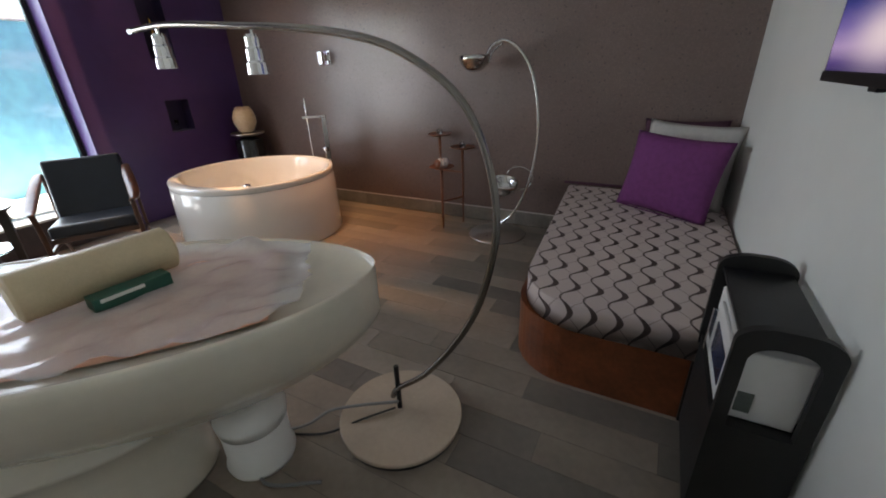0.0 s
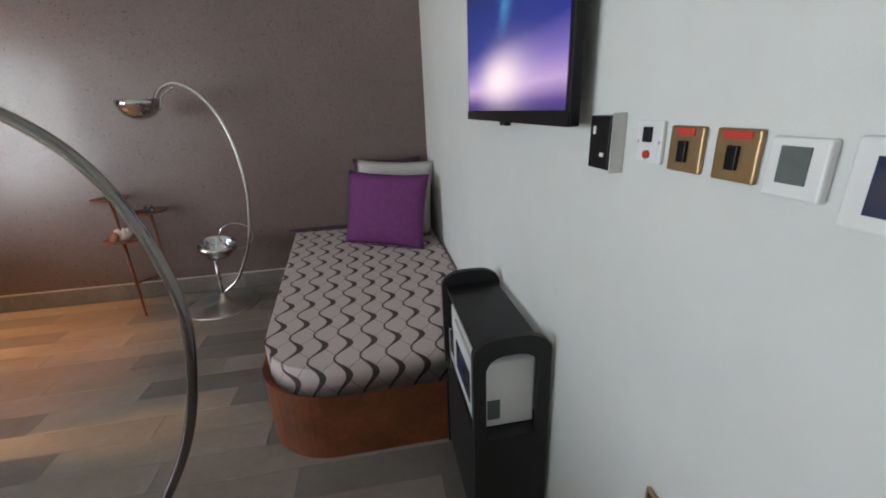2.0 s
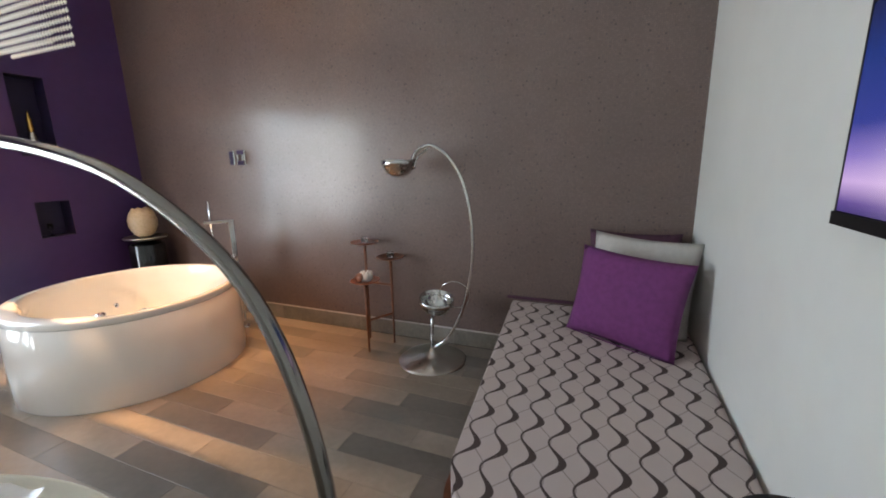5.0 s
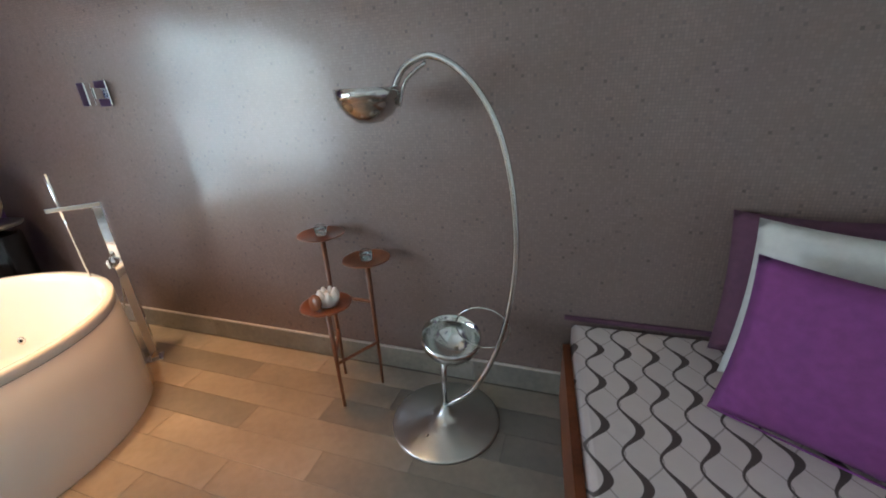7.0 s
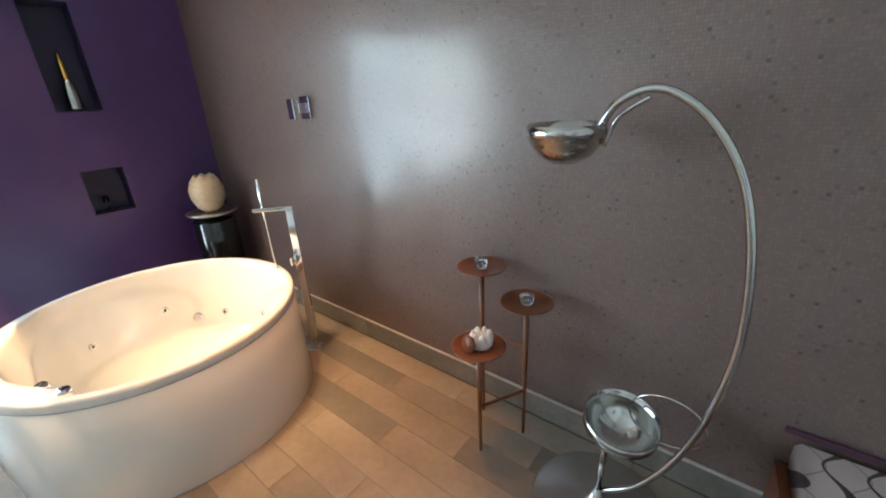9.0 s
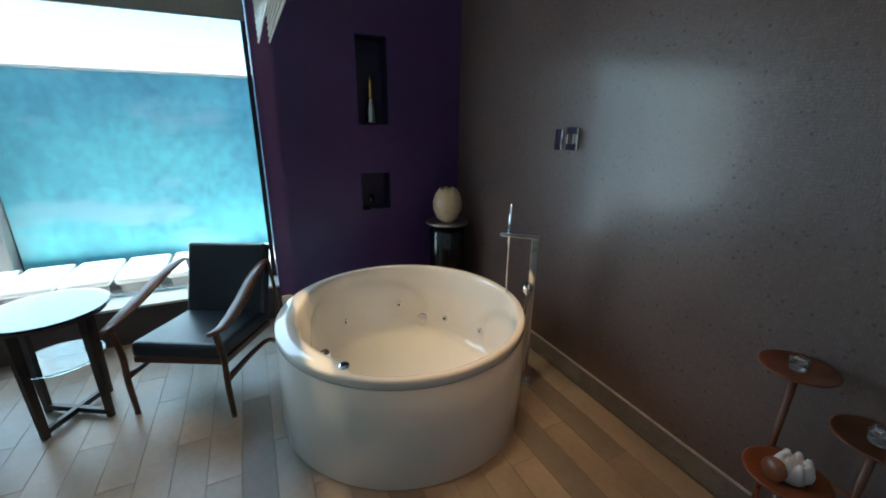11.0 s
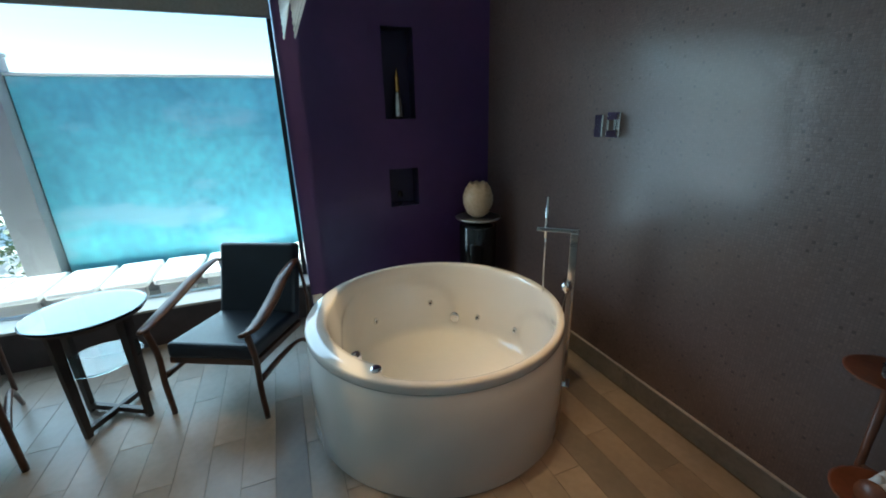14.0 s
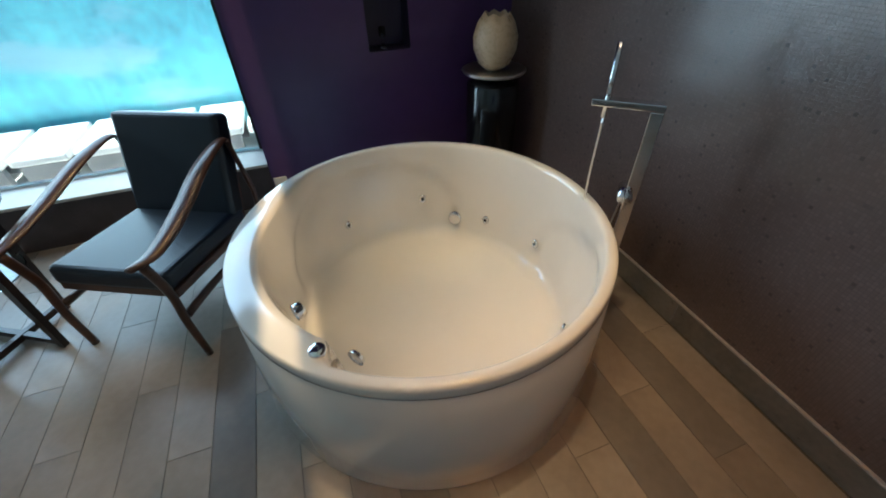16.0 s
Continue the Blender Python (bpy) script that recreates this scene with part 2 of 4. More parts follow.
def mosaic_material():
    """Small glazed mosaic tiles: a shade and a tilt for each tile, recessed joints, a few dark ones."""
    m = bpy.data.materials.new("brown_glazed_mosaic")
    m.use_nodes = True
    nt = m.node_tree
    b = nt.nodes["Principled BSDF"]
    tc = nt.nodes.new("ShaderNodeTexCoord")
    sep = nt.nodes.new("ShaderNodeSeparateXYZ")
    nt.links.new(tc.outputs["Object"], sep.inputs[0])
    size = 0.0125
    u, v = math_node(nt, "DIVIDE", sep.outputs[0], size), math_node(nt, "DIVIDE", sep.outputs[2], size)
    com = nt.nodes.new("ShaderNodeCombineXYZ")
    nt.links.new(math_node(nt, "FLOOR", u), com.inputs[0])
    nt.links.new(math_node(nt, "FLOOR", v), com.inputs[1])
    wn_ = nt.nodes.new("ShaderNodeTexWhiteNoise")
    wn_.noise_dimensions = "2D"
    nt.links.new(com.outputs[0], wn_.inputs["Vector"])
    eu = math_node(nt, "ABSOLUTE", math_node(nt, "SUBTRACT", math_node(nt, "FRACT", u), 0.5))
    ev = math_node(nt, "ABSOLUTE", math_node(nt, "SUBTRACT", math_node(nt, "FRACT", v), 0.5))
    joint = math_node(nt, "SMOOTH_MAX", eu, ev, 0.05)
    jr = nt.nodes.new("ShaderNodeMapRange")
    jr.inputs["From Min"].default_value, jr.inputs["From Max"].default_value = 0.40, 0.48
    nt.links.new(joint, jr.inputs["Value"])
    ramp = nt.nodes.new("ShaderNodeValToRGB")
    e = ramp.color_ramp.elements
    e[0].position, e[0].color = 0.0, (0.1, 0.072, 0.068, 1)
    e[1].position, e[1].color = 1.0, (0.185, 0.13, 0.115, 1)
    for pos, col in ((0.012, (0.13, 0.095, 0.09, 1)), (0.03, (0.16, 0.113, 0.1, 1)), (0.6, (0.17, 0.12, 0.106, 1))):
        k = e.new(pos)
        k.color = col
    nt.links.new(wn_.outputs["Value"], ramp.inputs[0])
    n1 = nt.nodes.new("ShaderNodeTexNoise")
    n1.inputs["Scale"].default_value, n1.inputs["Detail"].default_value = 1.3, 5
    nt.links.new(tc.outputs["Object"], n1.inputs["Vector"])
    hsv = nt.nodes.new("ShaderNodeHueSaturation")
    mr = nt.nodes.new("ShaderNodeMapRange")
    mr.inputs["To Min"].default_value, mr.inputs["To Max"].default_value = 0.72, 1.25
    nt.links.new(n1.outputs[0], mr.inputs["Value"])
    nt.links.new(mr.outputs[0], hsv.inputs["Value"])
    nt.links.new(ramp.outputs[0], hsv.inputs["Color"])
    mix = nt.nodes.new("ShaderNodeMix")
    mix.data_type = "RGBA"
    nt.links.new(jr.outputs[0], mix.inputs[0])
    nt.links.new(hsv.outputs[0], mix.inputs[6])
    mix.inputs[7].default_value = (0.14, 0.1, 0.088, 1)
    nt.links.new(mix.outputs[2], b.inputs["Base Color"])
    rr = nt.nodes.new("ShaderNodeMapRange")
    rr.inputs["To Min"].default_value, rr.inputs["To Max"].default_value = 0.165, 0.255
    nt.links.new(wn_.outputs["Value"], rr.inputs["Value"])
    nt.links.new(rr.outputs[0], b.inputs["Roughness"])
    b.inputs["Specular IOR Level"].default_value = 0.5
    tilt = math_node(nt, "MULTIPLY", math_node(nt, "SUBTRACT", math_node(nt, "FRACT", u), 0.5), math_node(nt, "SUBTRACT", wn_.outputs["Value"], 0.5))
    height = math_node(nt, "SUBTRACT", math_node(nt, "MULTIPLY", tilt, 0.25), math_node(nt, "MULTIPLY", jr.outputs[0], 0.3))
    n2 = nt.nodes.new("ShaderNodeTexNoise")
    n2.inputs["Scale"].default_value, n2.inputs["Detail"].default_value = 4, 6
    nt.links.new(tc.outputs["Object"], n2.inputs["Vector"])
    height = math_node(nt, "ADD", height, math_node(nt, "MULTIPLY", n2.outputs[0], 7.0))
    bp = nt.nodes.new("ShaderNodeBump")
    bp.inputs["Strength"].default_value, bp.inputs["Distance"].default_value = 0.5, 0.0014
    nt.links.new(height, bp.inputs["Height"])
    nt.links.new(bp.outputs[0], b.inputs["Normal"])
    return m


def mattress_material():
    """Pale cloth with two families of wavy lines, one dark and swelling, one thin and grey."""
    m = bpy.data.materials.new("wavy_mattress_cloth")
    m.use_nodes = True
    nt = m.node_tree
    b = nt.nodes["Principled BSDF"]
    b.inputs["Roughness"].default_value = 0.8
    tc = nt.nodes.new("ShaderNodeTexCoord")
    sep = nt.nodes.new("ShaderNodeSeparateXYZ")
    nt.links.new(tc.outputs["Object"], sep.inputs[0])
    x, y, z = sep.outputs
    y2 = math_node(nt, "ADD", y, z)
    wave = math_node(nt, "SINE", math_node(nt, "MULTIPLY", y2, 2 * math.pi / 0.21))
    half = math_node(nt, "COSINE", math_node(nt, "MULTIPLY", y2, 2 * math.pi / 0.21))

    def family(sign, width, shift):
        p = math_node(nt, "ADD", math_node(nt, "DIVIDE", math_node(nt, "SUBTRACT", x, math_node(nt, "MULTIPLY", wave, sign * 0.03)), 0.105), shift)
        d = math_node(nt, "ABSOLUTE", math_node(nt, "SUBTRACT", math_node(nt, "FRACT", p), 0.5))
        mr = nt.nodes.new("ShaderNodeMapRange")
        nt.links.new(d, mr.inputs["Value"])
        nt.links.new(width, mr.inputs["From Min"])
        nt.links.new(math_node(nt, "ADD", width, 0.02), mr.inputs["From Max"])
        mr.inputs["To Min"].default_value, mr.inputs["To Max"].default_value = 1, 0
        return mr.outputs[0]

    dark = family(1, math_node(nt, "MULTIPLY_ADD", math_node(nt, "MULTIPLY", wave, 1.0), 0.05, 0.075), 0.0)
    thin = family(-1, math_node(nt, "MULTIPLY_ADD", math_node(nt, "ABSOLUTE", half), 0.012, 0.008), 0.5)
    m1, m2 = nt.nodes.new("ShaderNodeMix"), nt.nodes.new("ShaderNodeMix")
    m1.data_type = m2.data_type = "RGBA"
    m1.inputs[6].default_value, m1.inputs[7].default_value = (0.52, 0.43, 0.4, 1), (0.3, 0.24, 0.225, 1)
    nt.links.new(thin, m1.inputs[0])
    nt.links.new(dark, m2.inputs[0])
    nt.links.new(m1.outputs[2], m2.inputs[6])
    m2.inputs[7].default_value = (0.065, 0.042, 0.038, 1)
    nt.links.new(m2.outputs[2], b.inputs["Base Color"])
    n, bp = nt.nodes.new("ShaderNodeTexNoise"), nt.nodes.new("ShaderNodeBump")
    n.inputs["Scale"].default_value = 9
    n.inputs["Detail"].default_value = 8
    nt.links.new(tc.outputs["Object"], n.inputs["Vector"])
    nt.links.new(n.outputs[0], bp.inputs["Height"])
    bp.inputs["Strength"].default_value, bp.inputs["Distance"].default_value = 0.5, 0.012
    nt.links.new(bp.outputs[0], b.inputs["Normal"])
    return m


def screen_material():
    """A lit screen: a blue night sky with a pale glow low in the middle."""
    m = bpy.data.materials.new("lit_screen")
    m.use_nodes = True
    nt = m.node_tree
    b = nt.nodes["Principled BSDF"]
    b.inputs["Base Color"].default_value = (0.005, 0.005, 0.01, 1)
    b.inputs["Roughness"].default_value = 0.12
    tc = nt.nodes.new("ShaderNodeTexCoord")
    sep = nt.nodes.new("ShaderNodeSeparateXYZ")
    nt.links.new(tc.outputs["Object"], sep.inputs[0])
    y, z = sep.outputs[1], sep.outputs[2]
    ramp = nt.nodes.new("ShaderNodeValToRGB")
    e = ramp.color_ramp.elements
    e[0].position, e[0].color = 0.0, (0.01, 0.012, 0.1, 1)
    e[1].position, e[1].color = 1.0, (0.003, 0.008, 0.05, 1)
    for pos, col in ((0.08, (0.1, 0.06, 0.28, 1)), (0.18, (0.5, 0.36, 0.7, 1)), (0.3, (0.2, 0.15, 0.5, 1)), (0.45, (0.02, 0.035, 0.26, 1)), (0.75, (0.004, 0.025, 0.18, 1))):
        e.new(pos).color = col
    nt.links.new(math_node(nt, "DIVIDE", math_node(nt, "ADD", z, 0.24), 0.48), ramp.inputs[0])
    g = math_node(nt, "ADD", math_node(nt, "POWER", math_node(nt, "DIVIDE", math_node(nt, "ADD", y, -0.02), 0.2), 2), math_node(nt, "POWER", math_node(nt, "DIVIDE", math_node(nt, "ADD", z, 0.13), 0.07), 2))
    glow = math_node(nt, "EXPONENT", math_node(nt, "MULTIPLY", g, -1))
    band = math_node(nt, "SUBTRACT", math_node(nt, "ADD", y, 0.0), math_node(nt, "MULTIPLY", z, -0.45))
    milky = math_node(nt, "EXPONENT", math_node(nt, "MULTIPLY", math_node(nt, "POWER", math_node(nt, "DIVIDE", band, 0.05), 2), -1))
    nz = nt.nodes.new("ShaderNodeTexNoise")
    nz.inputs["Scale"].default_value = 14
    nt.links.new(tc.outputs["Object"], nz.inputs["Vector"])
    up = nt.nodes.new("ShaderNodeMapRange")
    up.inputs["From Min"].default_value, up.inputs["From Max"].default_value = -0.02, 0.1
    nt.links.new(z, up.inputs["Value"])
    milky = math_node(nt, "MULTIPLY", math_node(nt, "MULTIPLY", milky, nz.outputs[0]), up.outputs[0])
    m1, m2 = nt.nodes.new("ShaderNodeMix"), nt.nodes.new("ShaderNodeMix")
    m1.data_type = m2.data_type = "RGBA"
    nt.links.new(glow, m1.inputs[0])
    nt.links.new(ramp.outputs[0], m1.inputs[6])
    m1.inputs[7].default_value = (1, 0.86, 0.95, 1)
    nt.links.new(milky, m2.inputs[0])
    nt.links.new(m1.outputs[2], m2.inputs[6])
    m2.inputs[7].default_value = (0.1, 0.55, 1, 1)
    nt.links.new(m2.outputs[2], b.inputs["Emission Color"])
    b.inputs["Emission Strength"].default_value = 0.14
    return m


def glass_material(name, colour, rough=0.02):
    m = bpy.data.materials.new(name)
    m.use_nodes = True
    b = m.node_tree.nodes["Principled BSDF"]
    b.inputs["Base Color"].default_value = (*colour, 1)
    b.inputs["Roughness"].default_value = rough
    b.inputs["Transmission Weight"].default_value = 1
    b.inputs["IOR"].default_value = 1.45
    return m


M_BROWN = mosaic_material()
M_MATTRESS = mattress_material()
M_SCREEN = screen_material()
M_GLASS = glass_material("clear_glass", (0.95, 0.98, 1))
M_CRYSTAL = glass_material("crystal_bead", (0.92, 0.88, 0.82), 0.12)
M_CRYSTAL.node_tree.nodes["Principled BSDF"].inputs["Transmission Weight"].default_value = 0.35
M_TABLEGLASS = glass_material("table_glass", (0.8, 0.95, 0.95), 0.03)
M_FILM = material("plastic_film", (0.9, 0.86, 0.85), 0.18, noise_scale=9, amount=0.08, coat=0.5)
M_FILM.node_tree.nodes["Principled BSDF"].inputs["Alpha"].default_value = 0.48
M_BULB = emitter("warm_bulb", (1, 0.72, 0.4), 6)
M_NAVY = material("dark_navy_paint", (0.018, 0.014, 0.05), 0.4, noise_scale=3, amount=0.1)


def bm_box(bm, x0, x1, y0, y1, z0, z1):
    vs = [bm.verts.new((x, y, z)) for x in (x0, x1) for y in (y0, y1) for z in (z0, z1)]
    for f in ((0, 1, 3, 2), (4, 6, 7, 5), (0, 4, 5, 1), (2, 3, 7, 6), (0, 2, 6, 4), (1, 5, 7, 3)):
        bm.faces.new([vs[i] for i in f])
    return vs


def box(x0, x1, y0, y1, z0, z1, bevel=0.0, segments=2):
    bm = bmesh.new()
    bm_box(bm, x0, x1, y0, y1, z0, z1)
    if bevel:
        bmesh.ops.bevel(bm, geom=bm.edges[:], offset=bevel, segments=segments, profile=0.5, affect="EDGES")
    return bm


def mesh_of(name, bm, smooth=False):
    bmesh.ops.recalc_face_normals(bm, faces=bm.faces[:])
    me = bpy.data.meshes.new(name)
    bm.to_mesh(me)
    bm.free()
    if smooth:
        me.shade_smooth()
    return me


def part(name, bm, mat, parent=None, label="", smooth=False, at=None):
    me = mesh_of(name, bm, smooth)
    me.materials.append(mat)
    ob = new(name, me)
    if at is not None:
        ob.matrix_basis = at
    if parent is not None:
        ob.parent = parent
    return tagged(ob, label)


def thing(name, label, category, at, group=""):
    ob = new(name)
    ob.empty_display_size = 0.1
    ob.matrix_basis = at
    return tagged(ob, label, category, group)


def lathe(profile, n=48, cap=True):
    """A solid of revolution round z from (radius, height) pairs."""
    bm = bmesh.new()
    rings = []
    for r, z in profile:
        if r < 1e-5:
            rings.append([bm.verts.new((0, 0, z))])
        else:
            rings.append([bm.verts.new((r * math.cos(2 * math.pi * i / n), r * math.sin(2 * math.pi * i / n), z)) for i in range(n)])
    for a, b in zip(rings, rings[1:]):
        for i in range(n):
            j = (i + 1) % n
            if len(a) == 1 and len(b) == 1: continue
            if len(a) == 1: bm.faces.new((a[0], b[j], b[i]))
            elif len(b) == 1: bm.faces.new((a[i], a[j], b[0]))
            else: bm.faces.new((a[i], a[j], b[j], b[i]))
    return bm


def tube(points, radius, n=10, closed=False, bm=None, taper=None):
    """A round bar along the points."""
    bm = bm or bmesh.new()
    pts = [Vector(p) for p in points]
    rings, up = [], Vector((0.123, 0.31, 0.94)).normalized()
    for i, p in enumerate(pts):
        a, b = pts[max(i - 1, 0)], pts[min(i + 1, len(pts) - 1)]
        if closed: a, b = pts[i - 1], pts[(i + 1) % len(pts)]
        d = (b - a).normalized()
        u = d.cross(up)
        if u.length < 0.05: u = d.cross(Vector((1, 0, 0)))
        u.normalize()
        v = d.cross(u)
        up = v if False else up
        r = radius if taper is None else radius + (taper - radius) * i / (len(pts) - 1)
        rings.append([bm.verts.new(p + (u * math.cos(2 * math.pi * k / n) + v * math.sin(2 * math.pi * k / n)) * r) for k in range(n)])
    m = len(pts)
    for i in range(m if closed else m - 1):
        a, b = rings[i], rings[(i + 1) % m]
        for k in range(n):
            bm.faces.new((a[k], a[(k + 1) % n], b[(k + 1) % n], b[k]))
    if not closed:
        bm.faces.new(rings[0][::-1])
        bm.faces.new(rings[-1])
    return bm


def smooth_path(points, steps=8):
    """Catmull-Rom through the points."""
    p = [Vector(q) for q in points]
    p = [p[0] * 2 - p[1]] + p + [p[-1] * 2 - p[-2]]
    out = []
    for i in range(1, len(p) - 2):
        for s in range(steps):
            t = s / steps
            out.append(0.5 * (2 * p[i] + (p[i + 1] - p[i - 1]) * t + (2 * p[i - 1] - 5 * p[i] + 4 * p[i + 1] - p[i + 2]) * t * t + (3 * p[i] - p[i - 1] - 3 * p[i + 1] + p[i + 2]) * t ** 3))
    return out + [p[-2]]


# ---- structure ----
def structure(name, bm, mat, label=""):
    return tagged(part(name, bm, mat, None, label), kind="structure")


def wall_cells(bm, us, vs, holes, put):
    for u0, u1 in zip(us, us[1:]):
        for v0, v1 in zip(vs, vs[1:]):
            if not any(h[0] <= u0 and u1 <= h[1] and h[2] <= v0 and v1 <= h[3] for h in holes):
                put(bm, u0, u1, v0, v1)


WIN = (-5.0, -1.745, 0.30, 2.77)
NICHES = [(-0.967, -0.70, 1.655, 2.355), (-0.967, -0.70, 0.905, 1.24)]
bm = bmesh.new()
wall_cells(bm, [SOUTH, WIN[0], WIN[1], -0.967, -0.70, 0.0], [0, 0.30, 0.905, 1.24, 1.655, 2.355, 2.77, CEIL], [WIN] + NICHES,
           lambda b, u0, u1, v0, v1: bm_box(b, -0.16, 0, u0, u1, v0, v1))
wall_cells(bm, [SOUTH, WIN[0], WIN[1], 0.0], [0, 0.30, 2.77, CEIL], [WIN],
           lambda b, u0, u1, v0, v1: bm_box(b, -0.32, -0.161, u0, u1, v0, v1))
structure("wall_west", bm, M_PURPLE, "dark purple painted wall with two niches and a large window")
bm = bmesh.new()
for y0, y1, z0, z1 in NICHES:
    bm_box(bm, -0.16 + 0.0005, -0.157, y0, y1, z0, z1)
    bm_box(bm, -0.1565, -0.003, y0 + 0.0005, y0 + 0.003, z0, z1)
    bm_box(bm, -0.1565, -0.003, y1 - 0.003, y1 - 0.0005, z0, z1)
    bm_box(bm, -0.1565, -0.003, y0 + 0.0035, y1 - 0.0035, z0 + 0.0005, z0 + 0.003)
    bm_box(bm, -0.1565, -0.003, y0 + 0.0035, y1 - 0.0035, z1 - 0.003, z1 - 0.0005)
structure("niche_lining", bm, M_NAVY, "dark navy lining of the two niches")
structure("wall_north", box(-0.32, L + 0.2, 0, 0.2, 0, CEIL), M_BROWN, "brown glazed mosaic wall from floor to ceiling")
structure("wall_east", box(L, L + 0.2, SOUTH, 0, 0, CEIL), M_WHITE, "plain off-white painted wall behind the television")
structure("wall_south", box(-0.32, L + 0.2, SOUTH - 0.2, SOUTH, 0, CEIL), M_WHITE, "plain off-white painted wall closing the room")
structure("ceiling", box(-0.32, L + 0.2, SOUTH - 0.2, 0.2, CEIL, CEIL + 0.2), M_CEIL, "flat white painted ceiling")
floor = structure("floor", box(-0.32, L + 0.2, SOUTH - 0.2, 0.2, -0.15, -0.003), M_GROUT, "grey-brown wood-look porcelain plank floor")
structure("ground", box(-80, -0.321, -80, 80, -0.25, -0.06), M_PAVE, "pale paved ground outside the window")
structure("window_plinth", box(0.001, 0.02, SOUTH, WIN[1], 0.0, 0.295), M_PLINTH, "dark low plinth under the window")
sill = structure("window_sill", box(-0.30, 0.035, WIN[0], WIN[1], 0.296, 0.316, 0.003), M_PAVE, "pale stone window sill")

win = thing("window_1", "large fixed window with a slim dark frame", "window", pose(-0.25, -3.37, 0.316))
tagged(win, kind="structure")
part("window_frame", box(-0.03, 0.03, -1.63, -1.59, 0, 2.45), M_MATTBLACK, win)
part("window_frame", box(-0.03, 0.03, 1.585, 1.62, 0, 2.45), M_MATTBLACK, win)
part("window_frame", box(-0.03, 0.03, -1.59, 1.585, 2.41, 2.45), M_MATTBLACK, win)
pane = part("pane", box(-0.006, 0.006, -1.588, 1.583, 0.002, 2.408), M_GLASS, win, "clear fixed glass pane")
pane.visible_shadow = False

blind = thing("roller_blind", "grey fabric roller blind rolled down a third in the window head", "blind", pose(-0.10, -3.37, 2.765))
part("valance", box(-0.05, 0.05, -1.62, 1.62, -0.10, 0, 0.006), M_BLIND, blind)
part("tube", tube([(0.0, -1.61, -0.14), (0.0, 1.61, -0.14)], 0.045, 20), M_BLIND, blind, smooth=True)
part("fabric", box(0.036, 0.04, -1.61, 1.61, -0.38, -0.14), M_BLIND, blind)
part("bottom_bar", tube([(0.038, -1.61, -0.385), (0.038, 1.61, -0.385)], 0.009, 10), M_BLIND, blind, smooth=True)

# ---- garden ----
garden = thing("garden_wall", "bright sky-blue rendered garden wall with pale worn patches", "garden wall", pose(-1.72, -1.0, -0.06))
part("render_face", box(-0.10, 0.10, -3.02, 4.5, 0, 2.16, 0.01), M_BLUE, garden)
part("coping", box(-0.12, 0.12, -3.02, 4.5, 2.162, 2.192, 0.006), M_SLAB, garden, "white coping along the top")
pil = thing("garden_pillar", "tall grey cement pillar at the end of the blue wall", "pillar", pose(-1.62, -4.17, -0.06))
part("shaft", box(-0.15, 0.15, -0.14, 0.14, 0, 2.33, 0.008), M_CONCRETE, pil)
part("cap", box(-0.16, 0.16, -0.15, 0.15, 2.331, 2.36, 0.006), M_CONCRETE, pil)


def lounger_seat(at):
    t = thing("bench_seat", "white padded slab bench on grey legs outside the window", "bench", at, "benches outside the window")
    part("cushion", box(-0.33, 0.33, -0.185, 0.185, 0.25, 0.32, 0.02), M_SLAB, t)
    for sx in (-0.27, 0.27):
        part("leg", box(sx - 0.03, sx + 0.03, -0.15, 0.15, 0, 0.248), M_CONCRETE, t)
    return t


first = lounger_seat(pose(-1.2, -1.3, -0.06))
for k in range(1, 10):
    copy_thing(first, pose(-1.2, -1.3 - 0.41 * k + (0.41 * 3 if k > 9 else 0), -0.06))
copy_thing(first, pose(-1.2, -0.89, -0.06))

hedge = thing("garden_shrub", "tall leafy green shrub lit by the sun behind the pillar", "shrub", pose(-3.2, -5.4, -0.06))
rnd = random.Random(4)
bm = bmesh.new()
for k in range(7):
    bx, by = rnd.uniform(-0.6, 0.6), rnd.uniform(-1.2, 1.2)
    tube([(bx, by, 0), (bx + rnd.uniform(-.2, .2), by + rnd.uniform(-.2, .2), 0.9), (bx + rnd.uniform(-.4, .4), by + rnd.uniform(-.4, .4), 1.9)], 0.03, 7, bm=bm, taper=0.008)
part("stems", bm, M_CHAIRWOOD, hedge)
verts, faces = [], []
for k in range(5200):
    c = Vector((rnd.gauss(0, 0.5), rnd.uniform(-1.7, 1.7), rnd.uniform(0.05, 2.15)))
    if c.z > 1.7 + 0.3 * math.sin(c.y * 5): continue
    a, e_ = Vector((rnd.gauss(0, 1), rnd.gauss(0, 1), rnd.gauss(0, 1))).normalized(), Vector((rnd.gauss(0, 1), rnd.gauss(0, 1), rnd.gauss(0, 1))).normalized()
    n_ = a.cross(e_).normalized()
    s_ = rnd.uniform(0.03, 0.06)
    i = len(verts)
    verts += [c - a * s_, c + n_ * s_ * 0.4, c + a * s_, c - n_ * s_ * 0.4]
    faces.append((i, i + 1, i + 2, i + 3))
me = bpy.data.meshes.new("foliage")
me.from_pydata(verts, [], faces)
me.materials.append(M_LEAF)
fo = new("foliage", me)
fo.parent = hedge

